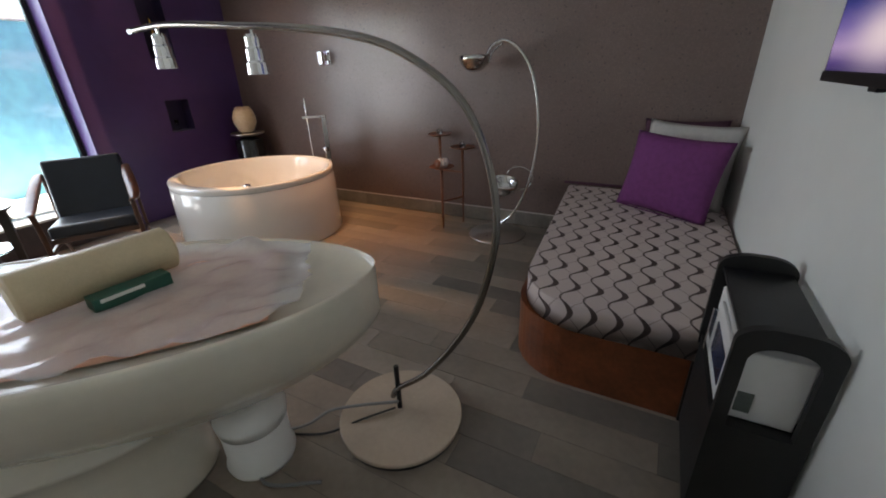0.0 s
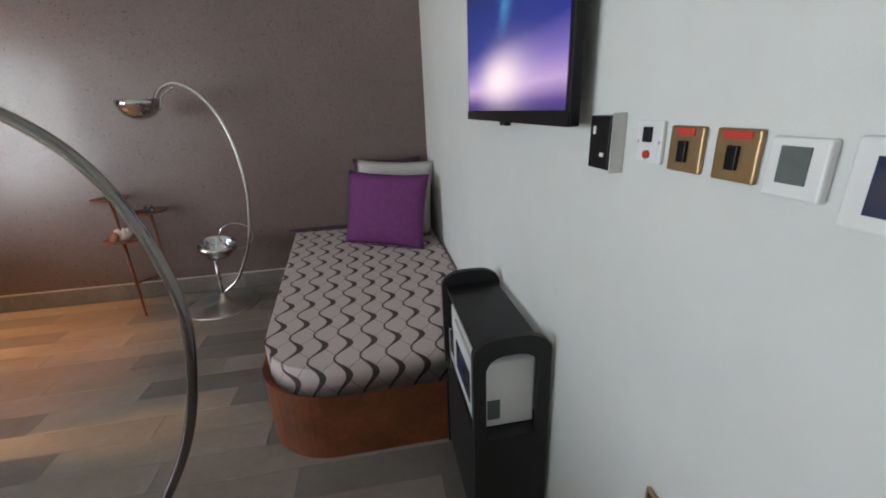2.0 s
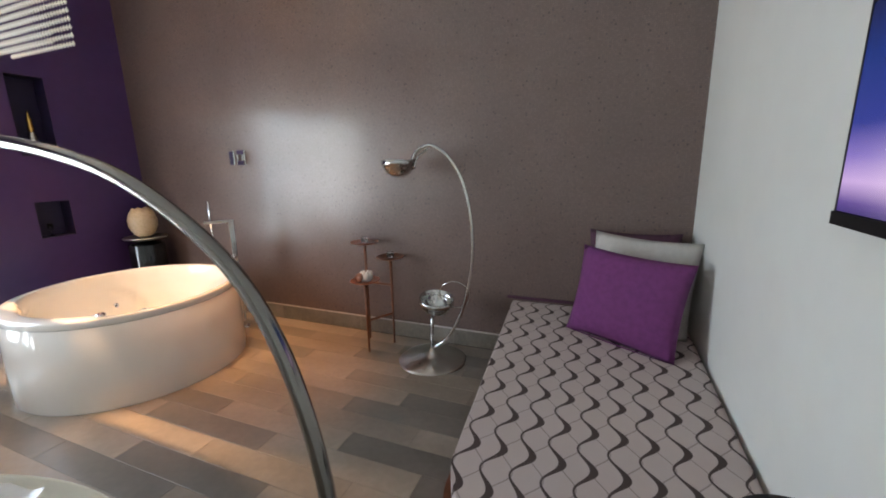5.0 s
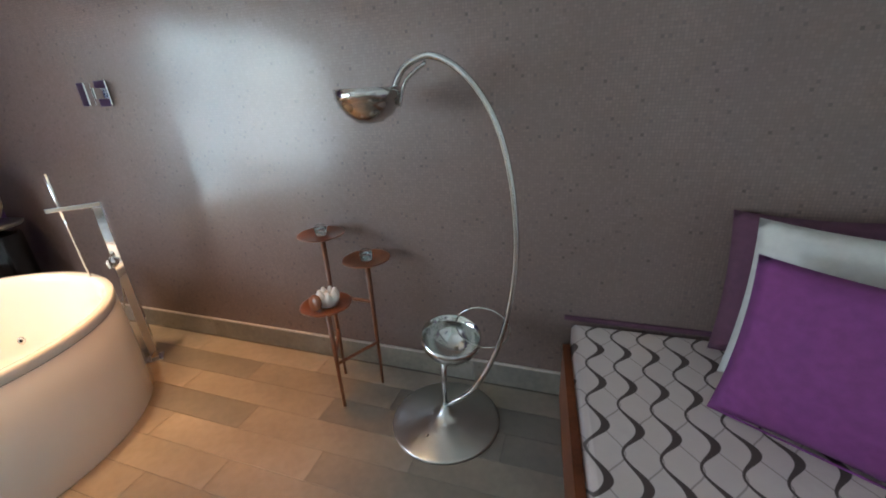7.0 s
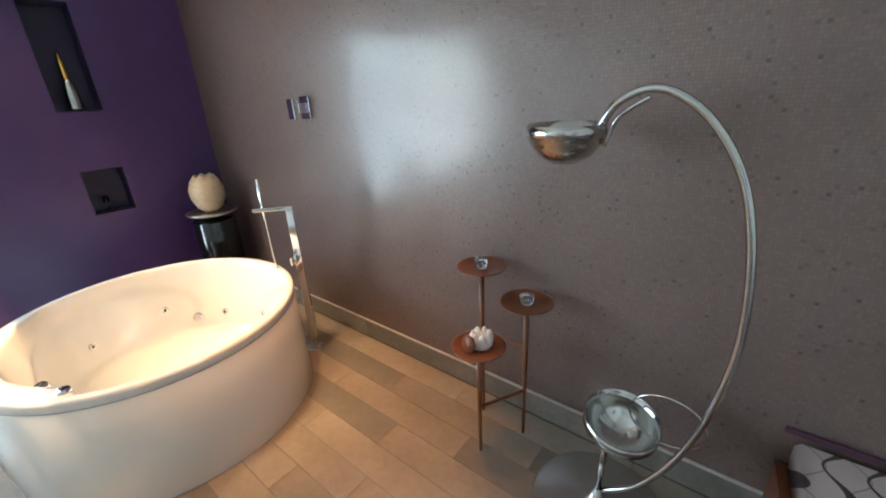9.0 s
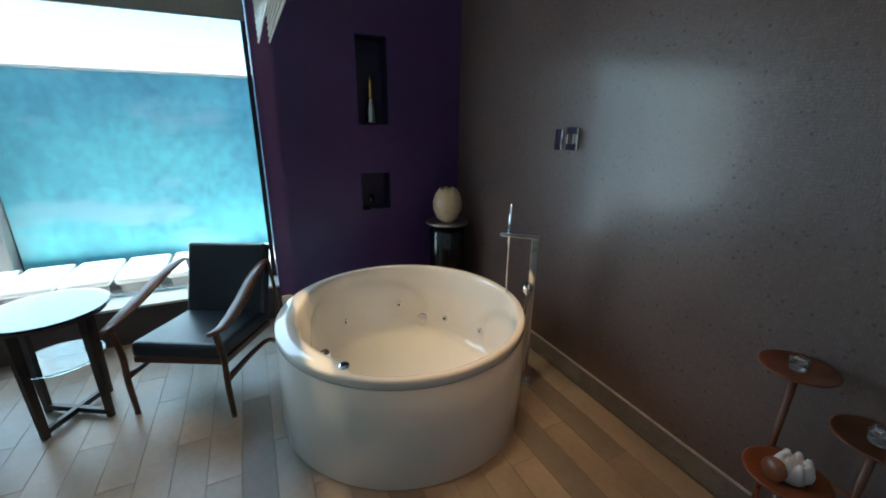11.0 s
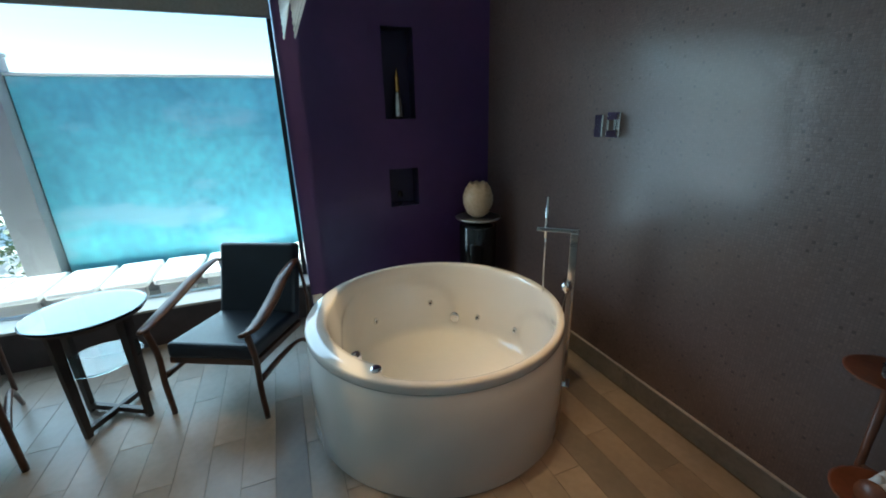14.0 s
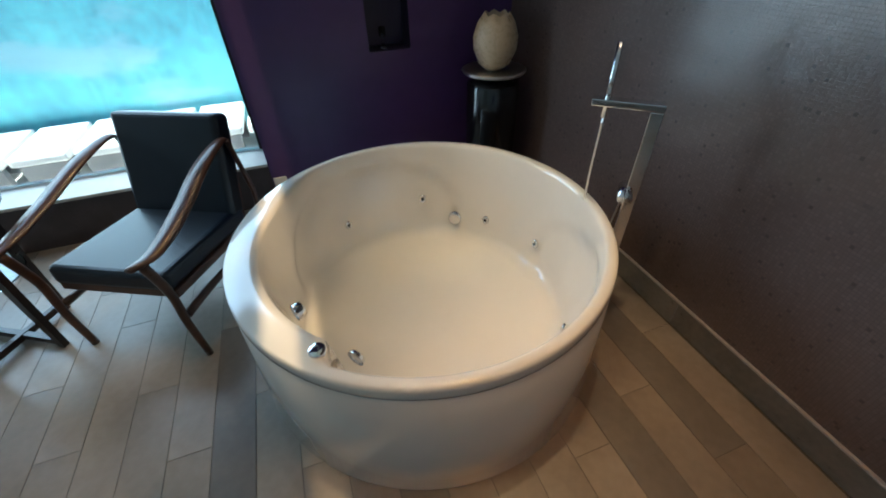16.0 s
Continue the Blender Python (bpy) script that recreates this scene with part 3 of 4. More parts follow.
shade_roof = thing("shade_roof", "turquoise sheet roof on thin posts beyond the garden", "canopy", pose(-5.2, -7.3, -0.06))
part("sheet", box(-0.9, 0.9, -1.2, 1.2, 3.0, 3.03), material("turquoise_sheet", (0.05, 0.5, 0.55), 0.5, noise_scale=2, amount=0.15), shade_roof)
for px_, py_ in ((-0.8, -1.1), (0.8, -1.1), (-0.8, 1.1), (0.8, 1.1)):
    part("post", tube([(px_, py_, 0), (px_, py_, 3.0)], 0.03, 8), M_CONCRETE, shade_roof)
# ---- bathtub ----
tub = thing("bathtub", "round white acrylic whirlpool bathtub on the plank floor, empty", "bathtub", pose(1.435, -1.105, 0) @ Matrix.Diagonal((0.938, 0.938, 1.10, 1)))


def tub_shell():
    n = 120
    bm = bmesh.new()

    def deck(a):
        d = (math.degrees(a) + 78 + 180) % 360 - 180
        if d > 38 or d < -70: return 0.0
        return min(1, (38 - d) / 5, (d + 70) / 30)

    rings = []
    for r, z, kd in ((0.80, 0, 0), (0.806, 0.01, 0), (0.786, 0.510, 0), (0.783, 0.514, 0), (0.785, 0.518, 0), (0.786, 0.53, 0), (0.7865, 0.546, 0), (0.784, 0.557, 0), (0.777, 0.562, 0),
                     (0.752, 0.561, 0.8), (0.743, 0.557, 1), (0.737, 0.545, 1), (0.730, 0.52, 1), (0.724, 0.49, 1), (0.717, 0.46, 1), (0.711, 0.43, 1), (0.705, 0.40, 1), (0.696, 0.37, 0.95), (0.687, 0.34, 0.9), (0.678, 0.31, 0.85), (0.669, 0.28, 0.8), (0.66, 0.25, 0.75), (0.651, 0.22, 0.65), (0.642, 0.19, 0.55), (0.63, 0.15, 0.4), (0.61, 0.125, 0.25), (0.56, 0.105, 0.1), (0.3, 0.095, 0)):
        ring = []
        for i in range(n):
            a = 2 * math.pi * i / n
            rr = r - 0.075 * kd * deck(a)
            step = 0.0
            if kd and 0.1 < z < 0.54:
                for mid, wide in ((196, 52), (42, 58)):
                    off = (math.degrees(a) - mid + 180) % 360 - 180
                    e = (off / wide) ** 2 + ((z - 0.25) / 0.235) ** 2
                    step -= 0.022 * max(0.0, min(1.0, (1.06 - e) / 0.16))
            ring.append(bm.verts.new(((rr - step) * math.cos(a), (rr - step) * math.sin(a), z)))
        rings.append(ring)
    for a, b in zip(rings, rings[1:]):
        for i in range(n):
            bm.faces.new((a[i], a[(i + 1) % n], b[(i + 1) % n], b[i]))
    bm.faces.new(rings[-1])
    return bm


part("shell", tub_shell(), M_TUB, tub, smooth=True)


def ring_piece(name, parent, mat, m, r=0.022, d=0.012, hole=True):
    prof = [(r, 0), (r, d * 0.6), (r * 0.8, d), (r * 0.45, d)] + ([(r * 0.4, d * 0.3), (0, d * 0.3)] if hole else [(0, d * 1.1)])
    return part(name, lathe(prof, 20), mat, parent, smooth=True, at=m)


for ang, z, r in ((-155.4, 0.263, 0.652), (163.3, 0.30, 0.66), (129, 0.22, 0.652), (97.4, 0.237, 0.655), (43, 0.26, 0.66)):
    a = math.radians(ang)
    m = look((r * math.cos(a), r * math.sin(a), z), (0, 0, z + 0.1)) @ pose(0, 0, 0, 180, 0, 0)
    j = ring_piece("jet", tub, M_CHROME, m)
    part("nozzle", lathe([(0.008, 0.002), (0.006, 0.012), (0, 0.012)], 12), M_BLACK, j)
a = math.radians(146)
ring_piece("overflow_cover", tub, M_CHROME, look((0.642 * math.cos(a), 0.642 * math.sin(a), 0.2), (0, 0, 0.28)) @ pose(0, 0, 0, 180, 0, 0), 0.04, 0.02, False)
ring_piece("suction_cover", tub, M_CHROME, look((0.36, -0.40, 0.31), (0, 0, 0.36)) @ pose(0, 0, 0, 180, 0, 0), 0.035, 0.02, False)
ring_piece("air_button", tub, M_CHROME, pose(0.515, -0.495, 0.560), 0.028, 0.014, False)
ring_piece("air_knob", tub, M_CHROME, look((0.262, -0.56, 0.5), (0, 0, 0.53)) @ pose(0, 0, 0, 180, 0, 0), 0.028, 0.035, False)
part("joint_line", tube([(0.784 * math.cos(2 * math.pi * i / 90), 0.784 * math.sin(2 * math.pi * i / 90), 0.515) for i in range(90)], 0.0015, 6, closed=True), M_SKIRT, tub)

tap = thing("bath_tap", "tall freestanding chrome bath tap with slim hand shower", "tap", pose(1.675, -0.325, 0, 0, 0, 48))
part("foot_plate", box(-0.045, 0.045, -0.045, 0.045, 0, 0.012, 0.003), M_CHROME, tap)
part("column", box(-0.022, 0.022, -0.022, 0.022, 0.012, 1.025, 0.003), M_CHROME, tap)
part("spout", box(-0.215, 0.022, -0.022, 0.022, 1.026, 1.05, 0.003), M_CHROME, tap)
v_ = part("valve_body", tube([(-0.02, -0.05, 0.70), (-0.02, 0.05, 0.70)], 0.028, 20), M_CHROME, tap, smooth=True)
part("lever", box(-0.03, -0.018, -0.11, -0.045, 0.69, 0.74, 0.002), M_CHROME, v_)
part("hand_shower", tube([(-0.165, 0.034, 0.97), (-0.165, 0.038, 1.22)], 0.011, 14), M_CHROME, tap, smooth=True)
part("holder", box(-0.18, -0.15, 0.0225, 0.04, 1.03, 1.048, 0.003), M_CHROME, tap)
part("hose", tube(smooth_path([(-0.165, 0.034, 0.98), (-0.16, 0.05, 0.6), (-0.11, 0.06, 0.34), (-0.05, 0.04, 0.44), (-0.02, 0.03, 0.67)], 10), 0.006, 8), M_CHROME, tap, smooth=True)

valve = thing("shower_valve", "square chrome wall valve with a short lever", "valve", pose(1.55, 0, 1.605))
part("plate", box(-0.05, 0.05, -0.014, -0.001, -0.07, 0.07, 0.004), M_CHROME, valve)
part("body", box(-0.028, 0.028, -0.075, -0.0145, -0.03, 0.03, 0.004), M_CHROME, valve)
part("lever", box(-0.04, 0.022, -0.112, -0.076, -0.065, 0.058, 0.005), M_CHROME, valve)

ped = thing("pedestal", "glossy black round pedestal with a silver dish top, beside the bathtub", "pedestal", pose(0.33, -0.27, 0))
part("base", lathe([(0, 0), (0.17, 0), (0.17, 0.03), (0.12, 0.05), (0, 0.05)], 40), M_BLACK, ped, smooth=True)
part("column", lathe([(0, 0.051), (0.155, 0.052), (0.165, 0.07), (0.165, 0.735), (0.155, 0.75), (0.09, 0.757), (0.075, 0.771), (0, 0.771)], 56), M_LACQUER, ped, smooth=True)
part("dish", lathe([(0, 0.772), (0.10, 0.775), (0.19, 0.80), (0.20, 0.815), (0.185, 0.822), (0.10, 0.812), (0, 0.81)], 48), M_STEEL, ped, smooth=True)
vase = thing("vase", "ivory egg-shaped ceramic vase with a torn-edged rim on the pedestal dish", "vase", pose(0.33, -0.27, 0.812))
bm = lathe([(0, 0), (0.05, 0.002), (0.095, 0.04), (0.13, 0.12), (0.132, 0.19), (0.11, 0.26), (0.075, 0.305), (0.07, 0.305), (0.10, 0.25), (0.118, 0.18), (0, 0.06)], 48)
for v in bm.verts:
    if v.co.z > 0.3: v.co.z += 0.008 * math.sin(7 * math.atan2(v.co.y, v.co.x))
part("body", bm, M_IVORY, vase, smooth=True)

bottle = thing("niche_bottle", "silver bottle with a gold foil top in the tall niche", "bottle", pose(-0.07, -0.835, 1.659))
part("body", lathe([(0, 0), (0.04, 0), (0.045, 0.02), (0.043, 0.12), (0.03, 0.19), (0.02, 0.22), (0, 0.22)], 28), M_STEEL_IN, bottle, smooth=True)
part("foil", lathe([(0.021, 0.215), (0.024, 0.24), (0.018, 0.30), (0.022, 0.32), (0.012, 0.35), (0.004, 0.40), (0, 0.40)], 28), M_GOLD, bottle, smooth=True)
fig = thing("niche_glass", "small dark glass in the low niche", "glass", pose(-0.07, -0.86, 0.909))
part("bowl", lathe([(0, 0), (0.025, 0), (0.025, 0.004), (0.005, 0.01), (0.005, 0.05), (0.022, 0.07), (0.02, 0.12), (0.018, 0.12), (0.018, 0.07), (0, 0.06)], 20), M_GLASS, fig, smooth=True)


# ---- arc stand with two bowls ----
stand = thing("arc_bowl_stand", "brushed steel arc stand holding two polished bowls", "stand", pose(3.655, -0.325, 0))
part("base", lathe([(0, 0), (0.26, 0), (0.262, 0.008), (0.255, 0.014), (0.08, 0.03), (0.03, 0.06), (0.014, 0.10), (0, 0.10)], 64), M_STEEL, stand, smooth=True)
part("stem", tube([(0, 0, 0.09), (0.01, 0, 0.40)], 0.013, 16), M_STEEL_IN, stand, smooth=True)
arcpts = [(0.02, 0, 0.10), (0.16, 0.01, 0.22), (0.29, 0.02, 0.48), (0.36, 0.03, 0.82), (0.355, 0.03, 1.12), (0.29, 0.03, 1.40), (0.17, 0.03, 1.58), (0.03, 0.03, 1.66), (-0.09, 0.03, 1.63), (-0.15, 0.03, 1.55)]
part("arc", tube(smooth_path([(x * 0.9, y, z * 0.985) for x, y, z in arcpts], 8), 0.0125, 14), M_STEEL_IN, stand, smooth=True)
part("brace", tube(smooth_path([(0.0, 0.03, 1.615), (-0.08, 0.03, 1.56), (-0.115, 0.03, 1.475)], 6), 0.007, 10), M_STEEL_IN, stand, smooth=True)
bowlprof = [(0, 0), (0.05, 0.006), (0.10, 0.035), (0.132, 0.08), (0.138, 0.10), (0.144, 0.102), (0.144, 0.145), (0.139, 0.145), (0.135, 0.10), (0.10, 0.045), (0.05, 0.014), (0, 0.01)]
for at in (pose(-0.235, 0.02, 1.415) @ Matrix.Scale(0.88, 4), pose(0.04, 0, 0.39, 8, 8, 0) @ Matrix.Scale(0.92, 4)):
    bw = part("bowl", lathe(bowlprof, 48), M_STEEL_IN, stand, "polished steel bowl", smooth=True, at=at)
part("ring", tube([(0.19 + 0.12 * math.cos(2 * math.pi * i / 40), 0.02, 0.55 + 0.10 * math.sin(2 * math.pi * i / 40)) for i in range(40)], 0.004, 6, closed=True), M_STEEL_IN, stand, smooth=True)

# ---- three-tier stand with candle holders ----
tier = thing("plant_stand", "slim orange-brown wooden stand with three round shelves", "stand", pose(3.095, -0.24, 0))
posts = {"a": (-0.12, 0.10, 0.86), "b": (0.13, 0.085, 0.75), "c": (0.015, -0.135, 0.60)}
for x, y, h in posts.values():
    part("post", tube([(x, y, 0), (x, y, h * 0.5), (x, y, h)], 0.008, 10, taper=0.014), M_STANDWOOD, tier, smooth=True)
    part("shelf", lathe([(0, h - 0.002), (0.09, h), (0.118, h + 0.012), (0.12, h + 0.018), (0.112, h + 0.018), (0.09, h + 0.010), (0, h + 0.009)], 36), M_STANDWOOD, tier, smooth=True, at=pose(x, y, 0))
for p, q, h in (("b", "c", 0.27), ("a", "c", 0.30), ("a", "b", 0.52)):
    part("stretcher", tube([(*posts[p][:2], h), (*posts[q][:2], h)], 0.009, 8), M_STANDWOOD, tier)


def holder(at):
    t = thing("candle_holder", "small clear glass flower-shaped candle holder on a wooden shelf", "candle holder", at, "candle holders on the stand")
    bm = lathe([(0, 0), (0.028, 0), (0.03, 0.03), (0.026, 0.03), (0.024, 0.008), (0, 0.008)], 24)
    part("cup", bm, M_GLASS, t, smooth=True)
    for k in range(6):
        a = k * math.pi / 3
        part("petal", box(-0.012, 0.012, 0, 0.004, 0, 0.022, 0.0015, 1), M_GLASS, t, at=pose(0.029 * math.cos(a), 0.029 * math.sin(a), 0.032, 35, 0, math.degrees(a) - 90))
    return t


h1_ = holder(pose(3.095 - 0.12, -0.14, 0.87))
copy_thing(h1_, pose(3.095 + 0.13, -0.155, 0.76))
shell_ = thing("tea_light_holder", "white petal-shaped holder on the lowest shelf of the stand", "candle holder", pose(3.12, -0.365, 0.61))
part("core", lathe([(0, 0), (0.04, 0), (0.05, 0.03), (0.035, 0.06), (0, 0.06)], 24), M_SHELLWHITE, shell_, smooth=True)
for k in range(7):
    a = k * 2 * math.pi / 7
    part("petal", lathe([(0, 0), (0.018, 0.02), (0.02, 0.045), (0.008, 0.075), (0, 0.08)], 12), M_SHELLWHITE, shell_, smooth=True, at=pose(0.036 * math.cos(a), 0.036 * math.sin(a), 0, 0, 0, 0))
wood_ = thing("wooden_disc", "round orange wooden disc leaning on the white holder", "ornament", pose(3.095, -0.435, 0.611, 75, 0, -10))
part("disc", lathe([(0, 0), (0.036, 0), (0.038, 0.005), (0.036, 0.012), (0, 0.012)], 28), M_STANDWOOD, wood_, smooth=True, at=pose(0, 0.038, 0))

# ---- daybed ----
def rounded_slab(x0, x1, y0, y1, z0, z1, radius, edge, taper=0.0):
    bm = bmesh.new()
    pts = [(x1, y1), (x0, y1)]
    x0 += taper
    for i in range(13):
        a = math.pi + i * (math.pi / 2) / 12
        pts.append((x0 + radius + radius * math.cos(a), y0 + radius + radius * math.sin(a)))
    pts.append((x1, y0))
    lo = [bm.verts.new((*p, z0)) for p in pts]
    hi = [bm.verts.new((*p, z1)) for p in pts]
    n = len(pts)
    for i in range(n):
        bm.faces.new((lo[i], lo[(i + 1) % n], hi[(i + 1) % n], hi[i]))
    bm.faces.new(lo[::-1])
    top = bm.faces.new(hi)
    if edge:
        bmesh.ops.bevel(bm, geom=list(top.edges), offset=edge, segments=4, profile=0.5, affect="EDGES")
    return bm


bed = thing("daybed", "daybed with wavy-patterned mattress on curved reddish wood base", "daybed", pose(4.78, -1.07, 0))
part("base", rounded_slab(-0.60, 0.608, -0.985, 1.052, 0, 0.325, 0.32, 0.0, 0.16), M_REDWOOD, bed, "curved reddish wood base")
matt = part("mattress", rounded_slab(-0.565, 0.606, -1.0, 1.05, 0.3265, 0.465, 0.33, 0.045, 0.16), M_MATTRESS, bed, "pale mattress with brown wavy lines", smooth=True)
matt.modifiers.new("w", "WEIGHTED_NORMAL")
rail = part("edge_strip", box(-0.6, 0.6, -0.012, 0, 0, 0.02), M_PLUMCLOTH, bed, at=pose(0, 1.063, 0.466))


def cushion(name, label, mat, w, h, d, at, flap=None):
    t = thing(name, label, "cushion", at, "")
    n = 16
    bm = bmesh.new()
    grid = {}
    for s in (1, -1):
        for i in range(n + 1):
            for j in range(n + 1):
                u, v = 2 * i / n - 1, 2 * j / n - 1
                edge = max(abs(u), abs(v)) == 1
                if s == -1 and edge: continue
                puff = (1 - abs(u) ** 2.6) ** 0.6 * (1 - abs(v) ** 2.6) ** 0.6
                pin = 1 - 0.06 * (1 - abs(v) ** 2) * (abs(u) > 0) * abs(u) ** 3
                pin2 = 1 - 0.07 * (1 - abs(u) ** 2) * abs(v) ** 3
                grid[s, i, j] = bm.verts.new((u * w / 2 * pin, s * d / 2 * puff, h / 2 + v * h / 2 * pin2))
                if edge: grid[-s, i, j] = grid[s, i, j]
    for s in (1, -1):
        for i in range(n):
            for j in range(n):
                q = [grid[s, i, j], grid[s, i + 1, j], grid[s, i + 1, j + 1], grid[s, i, j + 1]]
                bm.faces.new(q if s == -1 else q[::-1])
    part("cover", bm, mat, t, smooth=True)
    part("piping", tube([(-w / 2 * 0.985, 0, 0.004), (w / 2 * 0.985, 0, 0.004)], 0.004, 6), mat, t)
    return t


cushion("cushion", "dark plum square cushion leaning against the mosaic wall", M_PLUMCLOTH, 0.56, 0.58, 0.13, pose(5.03, -0.15, 0.468, -8, 0, -8))
cushion("cushion", "pale grey square cushion between the plum and purple ones", M_GREYCLOTH, 0.62, 0.59, 0.14, pose(5.04, -0.37, 0.466, -13, 2, -18))
cushion("cushion", "purple square cushion at the front of the stack on the daybed", M_PURPLECLOTH, 0.64, 0.54, 0.16, pose(4.945, -0.635, 0.466, -15, 2, -28))

# ---- appliance rack ----
rack = thing("appliance_rack", "black rack with arched end panels beside the daybed", "rack", pose(5.262, -2.30, 0) @ Matrix.Diagonal((1, 1, 1.03, 1)))


def arched_panel(y0, y1, hole):
    bm = bmesh.new()
    w, h, r = 0.115, 0.79, 0.09
    out = [(-w, 0), (w, 0)] + [(w - r + r * math.cos(a), h - r * 0.6 + r * 0.6 * math.sin(a)) for a in [i * math.pi / 16 for i in range(9)]]
    out += [(-w + r + r * math.cos(a), h - r * 0.6 + r * 0.6 * math.sin(a)) for a in [math.pi / 2 + i * math.pi / 16 for i in range(9)]]
    if not hole:
        lo, hi = [bm.verts.new((x, y0, z)) for x, z in out], [bm.verts.new((x, y1, z)) for x, z in out]
        n = len(out)
        for i in range(n): bm.faces.new((lo[i], lo[(i + 1) % n], hi[(i + 1) % n], hi[i]))
        bm.faces.new(lo), bm.faces.new(hi[::-1])
        return bm
    # ring of the panel round an arched opening
    n = len(out)
    inn = []
    for x, z in out:
        inn.append((max(-0.078, min(0.078, x * 0.68)), 0.46 if z < 0.1 else min(0.735, z * 0.93)))
    lists = [[bm.verts.new((x, y, z)) for x, z in ring] for y in (y0, y1) for ring in (out, inn)]
    for i in range(n):
        j = (i + 1) % n
        bm.faces.new((lists[0][i], lists[0][j], lists[1][j], lists[1][i]))
        bm.faces.new((lists[2][j], lists[2][i], lists[3][i], lists[3][j]))
        bm.faces.new((lists[0][j], lists[0][i], lists[2][i], lists[2][j]))
        bm.faces.new((lists[1][i], lists[1][j], lists[3][j], lists[3][i]))
    return bm


part("end_panel", arched_panel(-0.255, -0.23, True), M_MATTBLACK, rack, "arched black end panel with a cut-out")
part("end_panel", arched_panel(0.23, 0.255, False), M_MATTBLACK, rack)
part("top", box(-0.10, 0.10, -0.229, 0.229, 0.725, 0.74, 0.003), M_BLACK, rack)
part("shelf", box(-0.11, 0.11, -0.229, 0.229, 0.43, 0.45, 0.002), M_MATTBLACK, rack)
part("back_panel", box(0.095, 0.108, -0.229, 0.229, 0.03, 0.43), M_MATTBLACK, rack)
part("front_panel", box(-0.108, -0.095, -0.229, 0.229, 0.03, 0.43), M_MATTBLACK, rack)
oven = thing("microwave_oven", "small white oven with a dark window inside the black rack", "microwave", pose(5.262, -2.30, 0.4645))
part("case", box(-0.088, 0.09, -0.2, 0.2, 0, 0.235, 0.006), M_PLATE_WHITE, oven)
dr = part("door", box(-0.10, -0.089, -0.19, 0.10, 0.01, 0.225, 0.003), M_PLATE_WHITE, oven)
part("window", box(-0.103, -0.1005, -0.15, 0.05, 0.06, 0.17), M_SCREENBLUE, dr)
part("handle", box(-0.12, -0.104, 0.075, 0.09, 0.03, 0.2, 0.003), M_CHROME, dr)
part("vent_panel", box(-0.06, -0.02, -0.203, -0.2005, 0.03, 0.1), M_LCD, oven)

# ---- television, clock, plates ----
tv = thing("television", "slim black wall television showing a starry blue night sky", "television", pose(L - 0.035, -2.215, 1.605) @ Matrix.Diagonal((1, 0.945, 0.94, 1)))
part("casing", box(-0.02, 0.004, -0.465, 0.465, -0.26, 0.25, 0.004), M_BLACK, tv)
part("bracket", box(0.0045, 0.0345, -0.22, 0.22, -0.15, 0.15, 0.004), M_MATTBLACK, tv)
part("screen", box(-0.0225, -0.0205, -0.445, 0.445, -0.225, 0.23), M_SCREEN, tv)
part("chin", box(-0.024, -0.0205, -0.465, 0.465, -0.26, -0.228, 0.001), M_BLACK, tv)
part("sensor", box(-0.02, 0.0, -0.03, 0.03, -0.272, -0.2605, 0.002), M_BLACK, tv)

clock = thing("wall_clock", "round silver-rimmed wall clock above the television", "clock", pose(L, -2.26, 2.10, 0, -90, 0))
part("rim", lathe([(0.16, 0.001), (0.19, 0.001), (0.195, 0.02), (0.18, 0.035), (0.162, 0.03), (0.158, 0.018)], 64), M_STEEL, clock, smooth=True)
face = part("face", lathe([(0, 0.002), (0.16, 0.002), (0.16, 0.016), (0, 0.016)], 64), M_CLOCKFACE, clock)
for k in range(12):
    cu = bpy.data.curves.new("numeral", "FONT")
    cu.body, cu.size, cu.extrude, cu.align_x, cu.align_y = str(k + 1), 0.034, 0.0008, "CENTER", "CENTER"
    num = new("numeral", cu)
    cu.materials.append(M_BLACK)
    a = math.pi / 2 - (k + 1) * math.pi / 6
    num.parent = face
    # the face lies in local x, y with local x pointing up the wall
    num.matrix_basis = Matrix.Translation((0.125 * math.sin(a), -0.125 * math.cos(a), 0.0175)) @ pose(0, 0, 0, 0, 0, -90)
for length, ang, wd in ((0.08, 50, 0.008), (0.12, 170, 0.005)):
    part("pointer", box(-0.01, length, -wd / 2, wd / 2, 0.02, 0.022), M_BLACK, clock, at=pose(0, 0, 0, 0, 0, ang))


def plate(name, label, y0, y1, z0, z1, mat, cat="switch", d=0.008):
    t = thing(name, label, cat, pose(L, (y0 + y1) / 2, (z0 + z1) / 2))
    w, h = abs(y1 - y0) / 2, (z1 - z0) / 2
    part("plate", box(-d, -0.0005, -w, w, -h, h, min(0.003, d / 3)), mat, t)
    return t, w, h


t, w, h = plate("card_reader", "glossy black wall card reader beside the television", -2.695, -2.765, 1.285, 1.383, M_BLACK, "reader", 0.03)
part("side", box(-0.028, -0.001, -0.004, 0.0, -0.054, 0.054, 0.001), M_STEEL, t, at=pose(0, -w - 0.0005, 0))
part("lamp", box(-0.0315, -0.0302, 0.012, 0.02, 0.015, 0.03), M_PLATE_WHITE, t)
part("lamp", box(-0.0315, -0.0302, -0.02, -0.008, -0.025, -0.018), M_PLATE_WHITE, t)
t, w, h = plate("switch_plate", "white switch plate with a black rocker and red neon", -2.812, -2.875, 1.308, 1.376, M_PLATE_WHITE)
part("rocker", box(-0.014, -0.0085, -0.009, 0.009, 0.0, 0.024, 0.001), M_BLACK, t)
